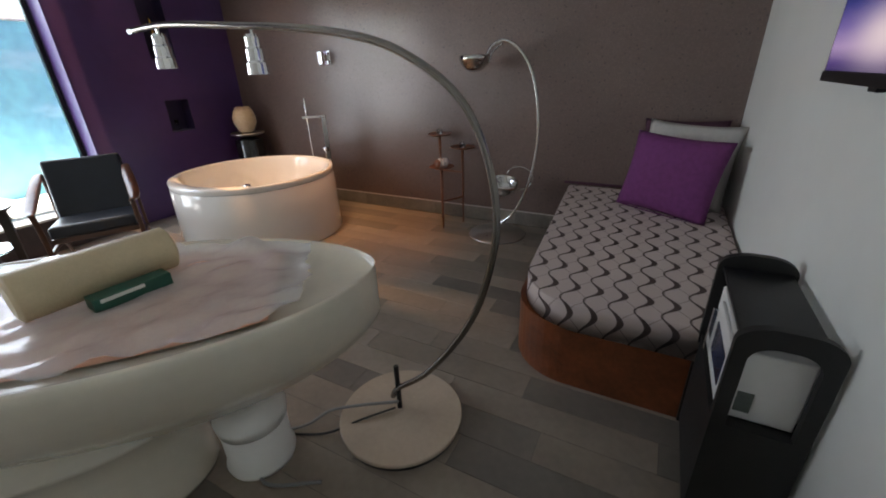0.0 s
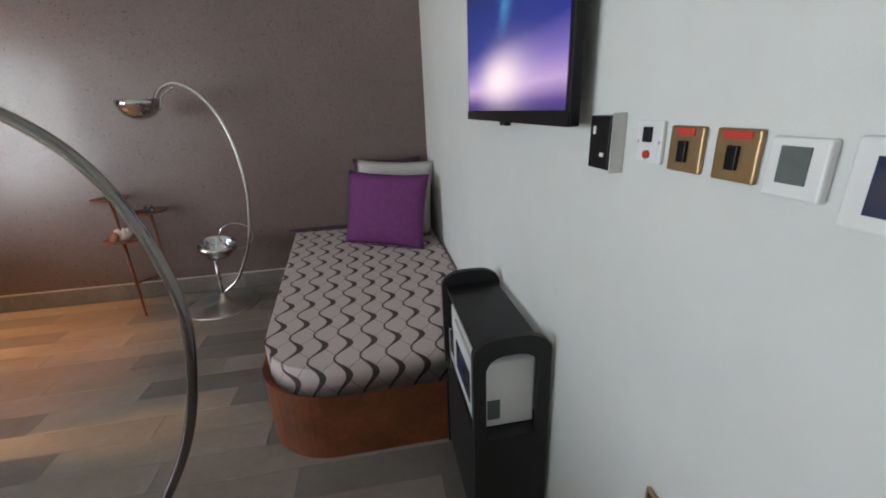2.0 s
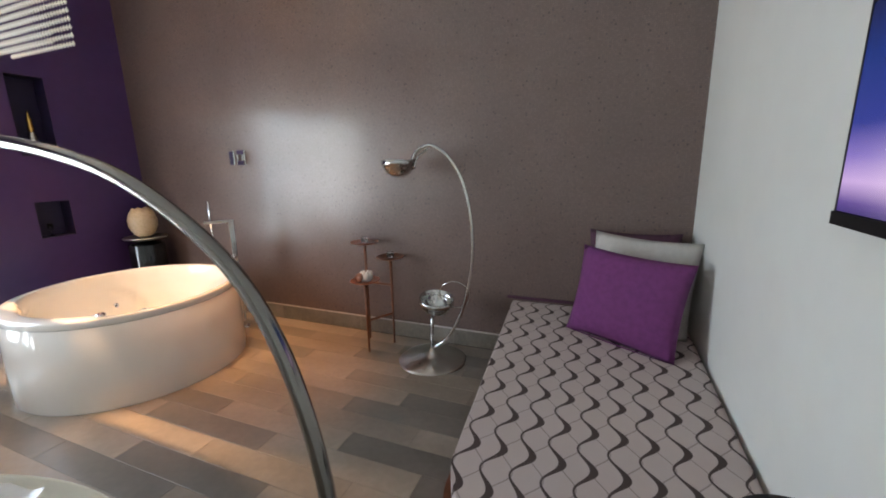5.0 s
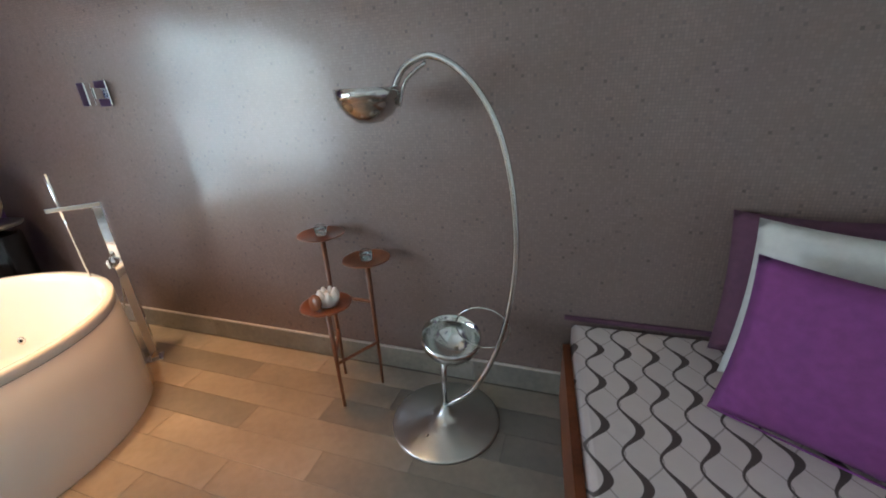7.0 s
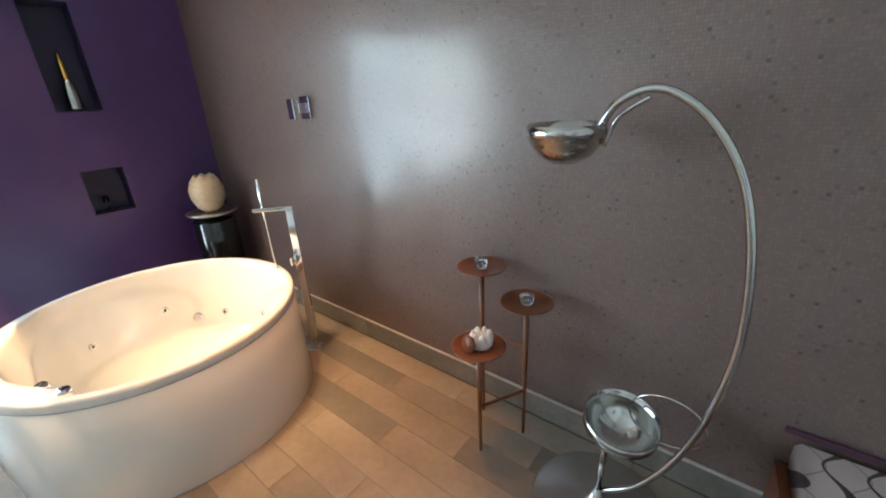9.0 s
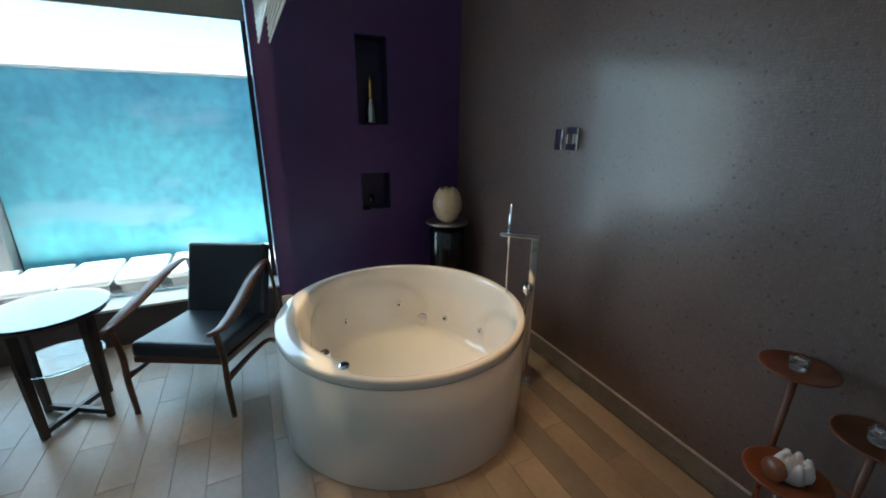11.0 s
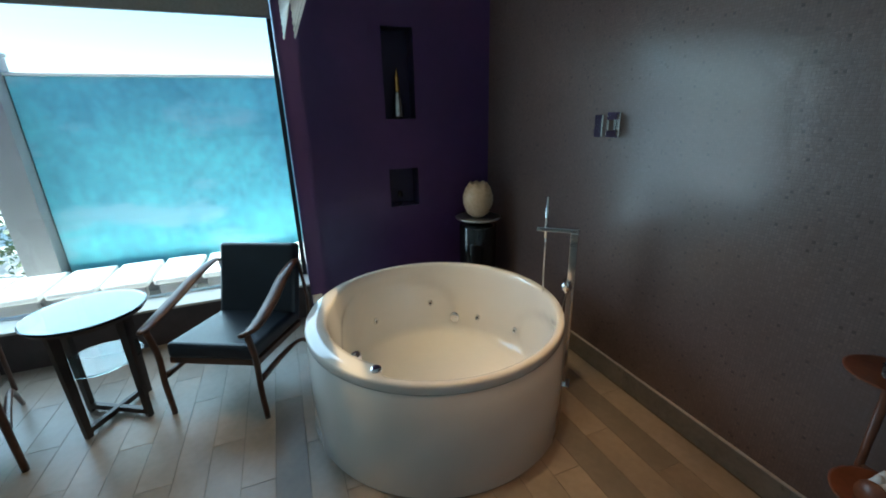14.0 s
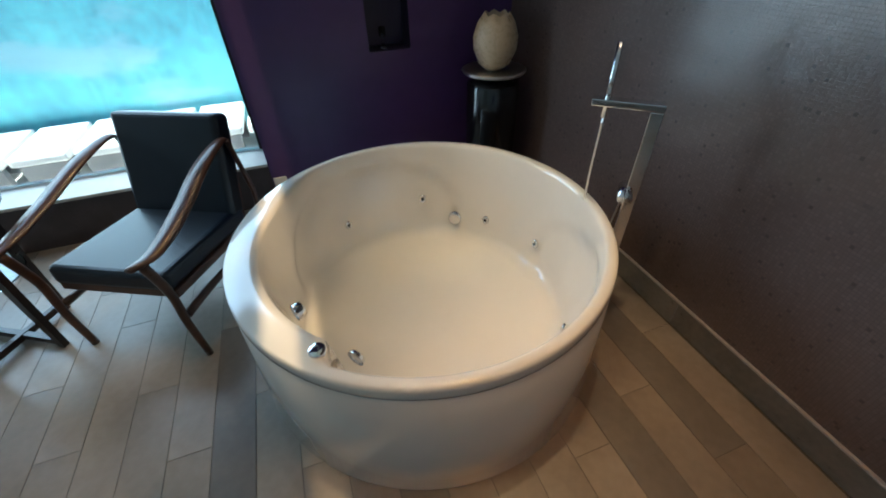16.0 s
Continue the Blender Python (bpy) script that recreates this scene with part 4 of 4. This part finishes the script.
part("neon", lathe([(0, 0), (0.007, 0), (0.007, 0.004), (0, 0.004)], 16), M_RED, t, at=pose(-0.008, 0, -0.02, 0, -90, 0))
for s in (-0.026, 0.026):
    part("screw", lathe([(0, 0), (0.003, 0), (0.002, 0.001), (0, 0.001)], 10), M_STEEL, t, at=pose(-0.008, s, 0, 0, -90, 0))
for y0, word in ((-2.892, 0.034), (-2.978, 0.042)):
    t, w, h = plate("switch_plate", "bronze switch plate with a black rocker and red lettering", y0, y0 - 0.065, 1.304, 1.37, M_PLATE_BRONZE)
    part("rocker", box(-0.014, -0.0085, -0.008, 0.008, -0.018, 0.012, 0.001), M_BLACK, t)
    part("lettering_bar", box(-0.0095, -0.0082, -word / 2, word / 2, 0.02, 0.03), M_RED, t)
t, w, h = plate("thermostat", "white square thermostat with a grey-green display", -3.059, -3.124, 1.298, 1.364, M_PLATE_WHITE, "thermostat", 0.013)
part("display", box(-0.0155, -0.0132, -0.016, 0.016, -0.016, 0.024), M_LCD, t)
t, w, h = plate("touch_panel", "white rounded touch panel with a dark blue screen", -3.144, -3.26, 1.283, 1.369, M_PLATE_WHITE, "touch panel", 0.014)
part("screen", box(-0.0165, -0.0142, -0.042, 0.036, -0.027, 0.027), M_SCREENBLUE, t)
t, w, h = plate("socket_plate", "bronze double socket plate low on the wall with two plugs", -2.962, -3.078, 0.645, 0.718, M_PLATE_BRONZE, "socket")
part("socket_face", box(-0.0095, -0.0083, 0.008, 0.05, -0.028, 0.028), M_BLACK, t)
part("socket_face", box(-0.0095, -0.0083, -0.05, -0.008, -0.028, 0.028), M_BLACK, t)
plug = thing("plug_adapter", "white plug adapter in the bronze socket", "plug", pose(L - 0.0096, -2.99, 0.682))
part("body", box(-0.034, 0, -0.017, 0.017, -0.02, 0.018, 0.005), M_PLATE_WHITE, plug)
part("front", box(-0.042, -0.0345, -0.012, 0.012, -0.014, 0.013, 0.002), M_PLATE_WHITE, plug)
plug2 = thing("plug", "round black plug with its black lead running to the rack", "plug", pose(L - 0.0096, -3.048, 0.677))
part("body", lathe([(0, 0), (0.026, 0), (0.026, 0.02), (0.012, 0.034), (0, 0.034)], 24), M_MATTBLACK, plug2, smooth=True, at=pose(0, 0, 0, 0, -90, 0))
part("lead", tube(smooth_path([(-0.034, 0, 0), (-0.06, 0.02, -0.05), (-0.04, 0.15, -0.25), (-0.03, 0.27, -0.45), (-0.03, 0.36, -0.58), (-0.04, 0.42, -0.669), (-0.06, 0.48, -0.672)], 10), 0.0035, 8), M_CABLE_BLACK, plug2, smooth=True)

low_socket = thing("wall_socket", "small white socket plate low on the purple wall", "socket", pose(0.0005, -1.695, 0.15))
part("plate", box(0, 0.009, -0.043, 0.043, -0.043, 0.043, 0.003), M_PLATE_WHITE, low_socket)
part("socket_face", box(0.0092, 0.011, -0.02, 0.02, -0.02, 0.02, 0.0008), M_PLATE_WHITE, low_socket)

# ---- armchairs and table by the window ----
def armchair(label, at, leather):
    t = thing("armchair", label, "armchair", at, "armchairs by the window")
    W = 0.27
    sc = part("seat_cushion", box(-0.30, 0.30, -W, W, 0.345, 0.44, 0.025, 3), leather, t, at=pose(0.05, 0, 0.0, 0, -5, 0))
    part("seat_frame", box(-0.29, 0.28, -W - 0.005, W + 0.005, 0.295, 0.335, 0.006), M_CHAIRWOOD, t, at=pose(0.05, 0, 0.01, 0, -5, 0))
    part("back_cushion", box(-0.055, 0.055, -W, W, 0, 0.50, 0.025, 3), leather, t, at=pose(-0.24, 0, 0.38, 0, -17, 0))
    part("back_frame", box(-0.075, -0.057, -W + 0.02, W - 0.02, -0.05, 0.48, 0.004), M_CHAIRWOOD, t, at=pose(-0.24, 0, 0.38, 0, -17, 0))
    for s in (-1, 1):
        y = s * (W + 0.025)
        part("front_leg", tube(smooth_path([(0.34, y, 0), (0.35, y, 0.22), (0.345, y, 0.40), (0.38, y, 0.585)], 6), 0.016, 10, taper=0.019), M_CHAIRWOOD, t, smooth=True)
        part("rear_leg", tube(smooth_path([(0.33, y, 0.26), (0.05, y, 0.25), (-0.20, y, 0.20), (-0.40, y, 0.0)], 6), 0.019, 10, taper=0.012), M_CHAIRWOOD, t, smooth=True)
        bm = bmesh.new()
        prev = None
        pts = smooth_path([(0.43, y * 0.98, 0.60), (0.32, y * 1.06, 0.60), (0.12, y * 1.05, 0.655), (-0.10, y, 0.735), (-0.30, y * 0.98, 0.765), (-0.34, y * 0.97, 0.70)], 6)
        for i, p in enumerate(pts):
            f = i / (len(pts) - 1)
            wd = 0.014 + 0.028 * math.sin(math.pi * min(1, f * 1.15)) ** 0.8 if f < 0.87 else 0.014
            th = 0.011
            ring = [bm.verts.new(p + Vector((0, a, b))) for a, b in ((-wd, -th * .4), (-wd * .6, -th), (wd * .6, -th), (wd, -th * .4), (wd * .9, th * .5), (0, th), (-wd * .9, th * .5))]
            if prev:
                for k in range(7): bm.faces.new((prev[k], prev[(k + 1) % 7], ring[(k + 1) % 7], ring[k]))
            else: bm.faces.new(ring)
            prev = ring
        bm.faces.new(prev[::-1])
        part("armrest", bm, M_CHAIRWOOD, t, smooth=True)
        part("arm_support", tube([(-0.33, y * 0.97, 0.75), (-0.38, y, 0.45), (-0.34, y, 0.13)], 0.013, 8), M_CHAIRWOOD, t, smooth=True)
    return t


armchair("walnut armchair with dark leather cushions beside the round table", pose(0.80, -2.225, 0, 0, 0, -27), M_LEATHER)
armchair("walnut armchair with tan leather cushions behind the round table", pose(0.96, -3.68, 0, 0, 0, 24), M_TANLEATHER)

table = thing("side_table", "round glass-topped table on dark wooden legs with lower shelf", "table", pose(0.83, -2.955, 0, 0, 0, 15) @ Matrix.Diagonal((0.8, 0.8, 0.955, 1)))
part("tabletop", lathe([(0, 0.72), (0.34, 0.72), (0.35, 0.724), (0.35, 0.732), (0.34, 0.736), (0, 0.736)], 72), M_TABLEGLASS, table, smooth=False)
part("top_rim", lathe([(0, 0.698), (0.325, 0.698), (0.335, 0.7185), (0, 0.7185)], 72), M_DARKWOOD, table)
part("shelf", lathe([(0, 0.40), (0.24, 0.40), (0.245, 0.405), (0.245, 0.412), (0, 0.412)], 64), M_TABLEGLASS, table)
for k in range(4):
    a = math.pi / 4 + k * math.pi / 2
    c, s = math.cos(a), math.sin(a)
    leg = bmesh.new()
    ends = []
    for r, z, wd in ((0.25, 0.0, 0.02), (0.255, 0.69, 0.035)):
        ends.append([leg.verts.new((r * c + u * c * wd - v * s * 0.018, r * s + u * s * wd + v * c * 0.018, z)) for u, v in ((-1, -1), (1, -1), (1, 1), (-1, 1))])
    for i in range(4): leg.faces.new((ends[0][i], ends[0][(i + 1) % 4], ends[1][(i + 1) % 4], ends[1][i]))
    leg.faces.new(ends[0][::-1]), leg.faces.new(ends[1])
    part("leg", leg, M_DARKWOOD, table)
for k in (0, 1):
    part("cross_rail", box(-0.235, 0.235, -0.018, 0.018, 0.0 + k * 0.003, 0.035 + k * 0.003, 0.002), M_DARKWOOD, table, at=pose(0, 0, 0.02, 0, 0, 45 + 90 * k))

# ---- hydro massage bed with film, bolster ----
boat_m = Matrix.Translation((4.025, -2.615, 0)) @ Matrix.Rotation(math.atan2(-0.66, -0.75), 4, "Z")
boat = thing("massage_bed", "cream boat-shaped massage bed covered in clear plastic film", "massage bed", boat_m)
LENG = 2.1


def half_width(s):
    return 0.47 * (max(0.0, 1 - abs((s - LENG / 2) / (LENG / 2)) ** 2.3)) ** 0.62


def boat_shell():
    bm = bmesh.new()
    n = 40
    secs = []
    for i in range(n + 1):
        s = LENG * (0.5 - 0.5 * math.cos(math.pi * i / n))
        w = max(half_width(s), 0.004)
        prof = [(0.02, 0.30 + 0.30 * (1 - w / 0.47)), (0.45, 0.36 + 0.26 * (1 - w / 0.47)), (0.80, 0.54 + 0.12 * (1 - w / 0.47)), (0.97, 0.70), (1.0, 0.765), (0.995, 0.793), (0.975, 0.803), (0.955, 0.80), (0.945, 0.785), (0.86, 0.775), (0.60, 0.765), (0.0, 0.76)]
        row = []
        for side in (1, -1):
            seq = prof if side == 1 else prof[-2::-1]
            for k, z in seq: row.append(bm.verts.new((s, side * k * w, z)))
        secs.append(row)
    m = len(secs[0])
    for a, b in zip(secs, secs[1:]):
        for k in range(m):
            j = (k + 1) % m
            bm.faces.new((a[k], a[j], b[j], b[k]))
    bm.faces.new(secs[0][::-1]), bm.faces.new(secs[-1])
    return bm


part("shell", boat_shell(), M_CREAM, boat, smooth=True)
bm = bmesh.new()
rows_ = []
for i in range(30):
    s = 0.34 + (LENG - 0.5) * i / 29
    w = half_width(s) * 0.78
    rows_.append([bm.verts.new((s, w * (j / 5 - 1), 0.781 + 0.012 * (1 - (j / 5 - 1) ** 2))) for j in range(11)])
for a, b in zip(rows_, rows_[1:]):
    for j in range(10): bm.faces.new((a[j], a[j + 1], b[j + 1], b[j]))
part("lining", bm, M_PEACH, boat, "peach vinyl lining", smooth=True)
part("pedestal", lathe([(0, 0), (0.295, 0), (0.30, 0.02), (0.295, 0.12), (0.29, 0.25), (0.31, 0.34), (0.36, 0.40), (0, 0.40)], 64), M_CREAM, boat, smooth=True, at=pose(1.22, 0, 0) @ Matrix.Diagonal((1.65, 1.0, 1, 1)))
part("drain_ring", lathe([(0.02, 0), (0.045, 0), (0.05, 0.012), (0.02, 0.012)], 24), M_STEEL, boat, at=look((1.10, 0.291, 0.17), (1.0, 2, 0.3)) @ pose(0, 0, 0, 180, 0, 0))
film_ = thing("plastic_sheet", "crumpled clear plastic sheet spread over the massage bed", "plastic sheet", boat_m)
bm = bmesh.new()
rows_ = []
for i in range(60):
    s = 0.24 + (LENG - 0.4) * i / 59
    w = half_width(s) * (0.90 + 0.03 * math.sin(s * 17) + 0.02 * math.sin(s * 41))
    rows_.append([bm.verts.new((s + 0.05 * noise.noise(Vector((j * 0.35, 2, 1))) * (1 - i / 59), w * (j / 13 - 1) * 0.97, 0.803 + 0.034 * abs(noise.noise(Vector((s * 7, w * (j / 13 - 1) * 9, 1.0)))) + 0.006 * noise.noise(Vector((s * 26, j * 1.3, 3))))) for j in range(27)])
for a, b in zip(rows_, rows_[1:]):
    for j in range(26): bm.faces.new((a[j], a[j + 1], b[j + 1], b[j]))
part("sheet", bm, M_FILM, film_, smooth=True)
roll = thing("bolster", "cream vinyl bolster cushion lying across the massage bed", "bolster", Matrix.Translation((3.335, -3.165, 0.882)) @ Matrix.Rotation(math.radians(85), 4, "Z"))
part("cover", tube([(-0.215, 0, 0), (-0.21, 0, 0), (0.20, 0, 0), (0.205, 0, 0)], 0.076, 32), M_ROLL, roll, smooth=True)
part("end_disc", lathe([(0, 0), (0.074, 0), (0.06, 0.008), (0, 0.008)], 28), M_ROLL, roll, at=pose(0.205, 0, 0, 0, 90, 0))
part("end_disc", lathe([(0, 0), (0.074, 0), (0.06, 0.008), (0, 0.008)], 28), M_ROLL, roll, at=pose(-0.215, 0, 0, 0, -90, 0))
gb = thing("card_box", "dark green card box beside the cream bolster", "box", Matrix.Translation((3.453, -3.15, 0.806)) @ Matrix.Rotation(math.radians(85), 4, "Z"))
part("carton", box(-0.11, 0.11, -0.032, 0.032, 0, 0.042, 0.002), M_GREEN, gb)
part("label_strip", box(-0.09, 0.03, -0.0335, -0.0325, 0.026, 0.038), M_PLATE_WHITE, gb)

ball = thing("round_stool", "small round white stool under the massage bed", "stool", pose(3.625, -2.995, 0))
part("cushion", lathe([(0, 0.31), (0.08, 0.305), (0.12, 0.285), (0.135, 0.25), (0.13, 0.2), (0, 0.2)], 40), M_SLAB, ball, smooth=True)
part("column", lathe([(0, 0), (0.13, 0), (0.135, 0.02), (0.125, 0.05), (0.125, 0.199), (0, 0.199)], 40), M_SLAB, ball, smooth=True)

# ---- large arc lamp ----
arc = thing("arc_floor_lamp", "tall steel arc lamp on a round beige base", "floor lamp", pose(4.035, -2.57, 0))
part("base", lathe([(0, 0.026), (0.265, 0.026), (0.272, 0.03), (0.272, 0.042), (0.268, 0.046), (0, 0.046)], 72), M_BASEDISC, arc, smooth=False, at=pose(0.02, -0.02, 0))
part("base_ring", lathe([(0, 0), (0.26, 0), (0.26, 0.0255), (0, 0.0255)], 72), M_MATTBLACK, arc, at=pose(0.02, -0.02, 0))
part("stem", tube([(0, 0, 0.046), (0, 0, 0.28)], 0.011, 12), M_MATTBLACK, arc)
pts_ = [(-0.03, 0, 0.10), (0.0, 0, 0.16), (0.16, 0, 0.33), (0.335, 0, 0.64), (0.41, 0, 0.93), (0.41, 0, 1.12), (0.36, 0, 1.31), (0.275, 0, 1.44), (0.12, 0, 1.545), (-0.05, 0, 1.60), (-0.3, 0, 1.64), (-0.55, 0, 1.665), (-0.9, 0, 1.695), (-1.15, 0, 1.69)]
part("arc", tube(smooth_path([(x * 1.07, y, z * 0.968) for x, y, z in pts_], 8), 0.0125, 14), M_ARCSTEEL, arc, smooth=True)
for x, z in ((-0.48, 1.607), (-1.03, 1.644)):
    sh = part("lamp_head", lathe([(0, -0.03), (0.022, -0.03), (0.026, -0.04), (0.026, -0.07), (0.031, -0.078), (0.031, -0.115), (0.036, -0.122), (0.038, -0.16), (0.034, -0.16), (0.03, -0.125), (0, -0.12)], 32), M_CHROME, arc, "chrome stacked lamp head", smooth=False, at=pose(x, 0, z))
    part("hanger", tube([(0, 0, -0.03), (0, 0, -0.008)], 0.006, 8), M_CHROME, sh)
cab_ = thing("floor_cable", "loose grey cable lying over the lamp base and under the bed", "cable", pose(3.645, -2.69, 0))
part("cord", tube(smooth_path([(0.40, 0.10, 0.10), (0.24, 0.02, 0.08), (0.12, -0.04, 0.05), (0.06, -0.12, 0.02), (-0.05, -0.26, 0.008), (0.10, -0.40, 0.008), (0.30, -0.30, 0.008)], 10), 0.007, 8), M_CABLE, cab_, smooth=True)
part("cord", tube(smooth_path([(0.38, 0.10, 0.055), (0.28, -0.02, 0.052), (0.16, -0.12, 0.012), (0.0, -0.2, 0.01)], 10), 0.005, 8), M_CABLE_BLACK, cab_, smooth=True)

# ---- bead curtain, ceiling fittings ----
curtain = thing("bead_curtain", "long double bead curtain of clear crystal strands hanging from the ceiling", "bead curtain", pose(0, 0, 0))
PITCH = 0.038
for y0, x0, x1 in ((-1.70, 0.38, 2.3), (-1.635, 0.43, 2.35)):
    verts, faces, lines, line_faces = [], [], [], []
    nx = int((x1 - x0) / 0.026)
    for i in range(nx + 1):
        x = x0 + i * 0.026
        nb = int((CEIL - 0.03 - (2.155 - 0.045 * i / nx)) / PITCH)
        for k in range(nb):
            z = CEIL - 0.05 - k * PITCH
            r, hgt = 0.008, 0.016
            b0 = len(verts)
            verts += [(x, y0, z - hgt), (x, y0, z + hgt)] + [(x + r * math.cos(q * math.pi / 3), y0 + r * math.sin(q * math.pi / 3), z) for q in range(6)]
            for q in range(6):
                faces += [(b0, b0 + 2 + (q + 1) % 6, b0 + 2 + q), (b0 + 1, b0 + 2 + q, b0 + 2 + (q + 1) % 6)]
        b0, zb = len(lines), CEIL - 0.05 - (nb - 1) * PITCH
        lines += [(x - 0.0012, y0, zb), (x + 0.0012, y0, zb), (x + 0.0012, y0, CEIL - 0.01), (x - 0.0012, y0, CEIL - 0.01), (x, y0 + 0.0012, zb), (x, y0 + 0.0012, CEIL - 0.01)]
        line_faces += [(b0, b0 + 1, b0 + 2, b0 + 3), (b0 + 1, b0 + 4, b0 + 5, b0 + 2)]
    for kind_, vs_, fs_, mat_ in (("bead_strand", verts, faces, M_CRYSTAL), ("thread", lines, line_faces, M_STEEL_IN)):
        me = bpy.data.meshes.new(kind_)
        me.from_pydata(vs_, [], fs_)
        me.materials.append(mat_)
        ob = new(kind_, me)
        ob.parent = curtain
        tagged(ob, kind="stuff")
part("rail", box(0.45, 2.40, -1.73, -1.605, CEIL - 0.012, CEIL - 0.0005), M_STEEL_IN, curtain)
for k, x in enumerate((0.75, 1.35, 1.95)):
    sp = thing("ceiling_spotlight", "small recessed warm spotlight between the bead strands", "spotlight", pose(x, -1.667, CEIL - 0.0125), "spotlights over the bead curtain")
    part("ring", lathe([(0.018, 0), (0.03, 0), (0.03, -0.006), (0.018, -0.008)], 24), M_CHROME, sp)
    part("bulb", lathe([(0, -0.002), (0.016, -0.002), (0.012, -0.012), (0, -0.014)], 20), M_BULB, sp)

vent = thing("ceiling_vent", "white linear slot air grille in the ceiling", "air vent", pose(0.95, -1.95, CEIL))
part("frame", box(-0.75, 0.75, -0.10, -0.08, -0.008, -0.0005), M_GRILLE, vent)
part("frame", box(-0.75, 0.75, 0.08, 0.10, -0.008, -0.0005), M_GRILLE, vent)
part("backing", box(-0.75, 0.75, -0.079, 0.079, -0.002, -0.0005), M_MATTBLACK, vent)
for k in range(4):
    part("slat", box(-0.74, 0.74, -0.056 + k * 0.032, -0.040 + k * 0.032, -0.01, -0.0025), M_GRILLE, vent)
spr = thing("sprinkler", "small chrome sprinkler head in the ceiling", "sprinkler", pose(0.90, -0.78, CEIL))
part("rosette", lathe([(0, -0.0005), (0.03, -0.0005), (0.028, -0.008), (0, -0.008)], 24), M_STEEL, spr)
part("head", lathe([(0, -0.0085), (0.008, -0.009), (0.008, -0.035), (0.016, -0.04), (0, -0.042)], 16), M_STEEL, spr)

# ---- floor planks and skirting ----
def shared_plank(name, lx, ly, h, mat, bev=0.0015):
    me = mesh_of(name, box(-lx / 2, lx / 2, -ly / 2, ly / 2, 0, h, bev, 1))
    me.materials.append(mat)
    return me


PW, PL = 0.158, 0.93
light_, dark_ = shared_plank("plank", PL - 0.002, PW - 0.002, 0.003, M_PLANK, 0.001), shared_plank("plank", PL - 0.002, PW - 0.002, 0.003, M_PLANK_DARK, 0.001)
rr = random.Random(11)
row = 0
y = -0.02
while y - PW > SOUTH:
    shift = (row * 0.37 + rr.uniform(-0.05, 0.05)) % PL
    x = -shift + 0.0
    while x < L:
        a, b = max(x, 0.001), min(x + PL, L - 0.001)
        if b - a > 0.02:
            if b - a > PL - 0.003:
                ob = new("plank", dark_ if rr.random() < 0.22 else light_)
            else:
                ob = new("plank", shared_plank("plank", b - a - 0.002, PW - 0.002, 0.003, M_PLANK_DARK if rr.random() < 0.2 else M_PLANK, 0.001))
            ob.location = ((a + b) / 2, y - PW / 2, -0.003)
            ob.parent = floor
        x += PL
    y -= PW
    row += 1
base = structure("baseboard", box(0.0, L, -0.002, -0.0002, 0, 0.132), M_GROUT, "tiled grey-brown skirting along the mosaic wall")
k, x = 0, 0.001
while x < L - 0.01:
    b = min(x + PL, L - 0.001)
    if not (4.17 < x and b < L + 1):
        pass
    ob = new("skirting_tile", shared_plank("skirting_tile", b - x - 0.002, 0.01, 0.13, M_SKIRT, 0.001))
    ob.location = ((x + b) / 2, -0.0075, 0.0005)
    ob.parent = base
    x += PL
for dx, dy in ((2.45, -0.75), (1.75, -0.85)):
    dl = thing("downlight", "small recessed warm downlight in the ceiling near the bathtub", "downlight", pose(dx, dy, CEIL), "ceiling downlights")
    part("ring", lathe([(0.035, -0.0005), (0.05, -0.0005), (0.05, -0.006), (0.035, -0.008)], 28), M_CHROME, dl)
    part("bulb", lathe([(0, -0.0005), (0.033, -0.0005), (0.033, -0.003), (0, -0.003)], 24), M_BULB, dl)
structure("trim", box(0.0, L, -0.014, -0.0005, 0.1325, 0.142, 0.002), M_TRIM, "thin pale metal trim on top of the skirting")
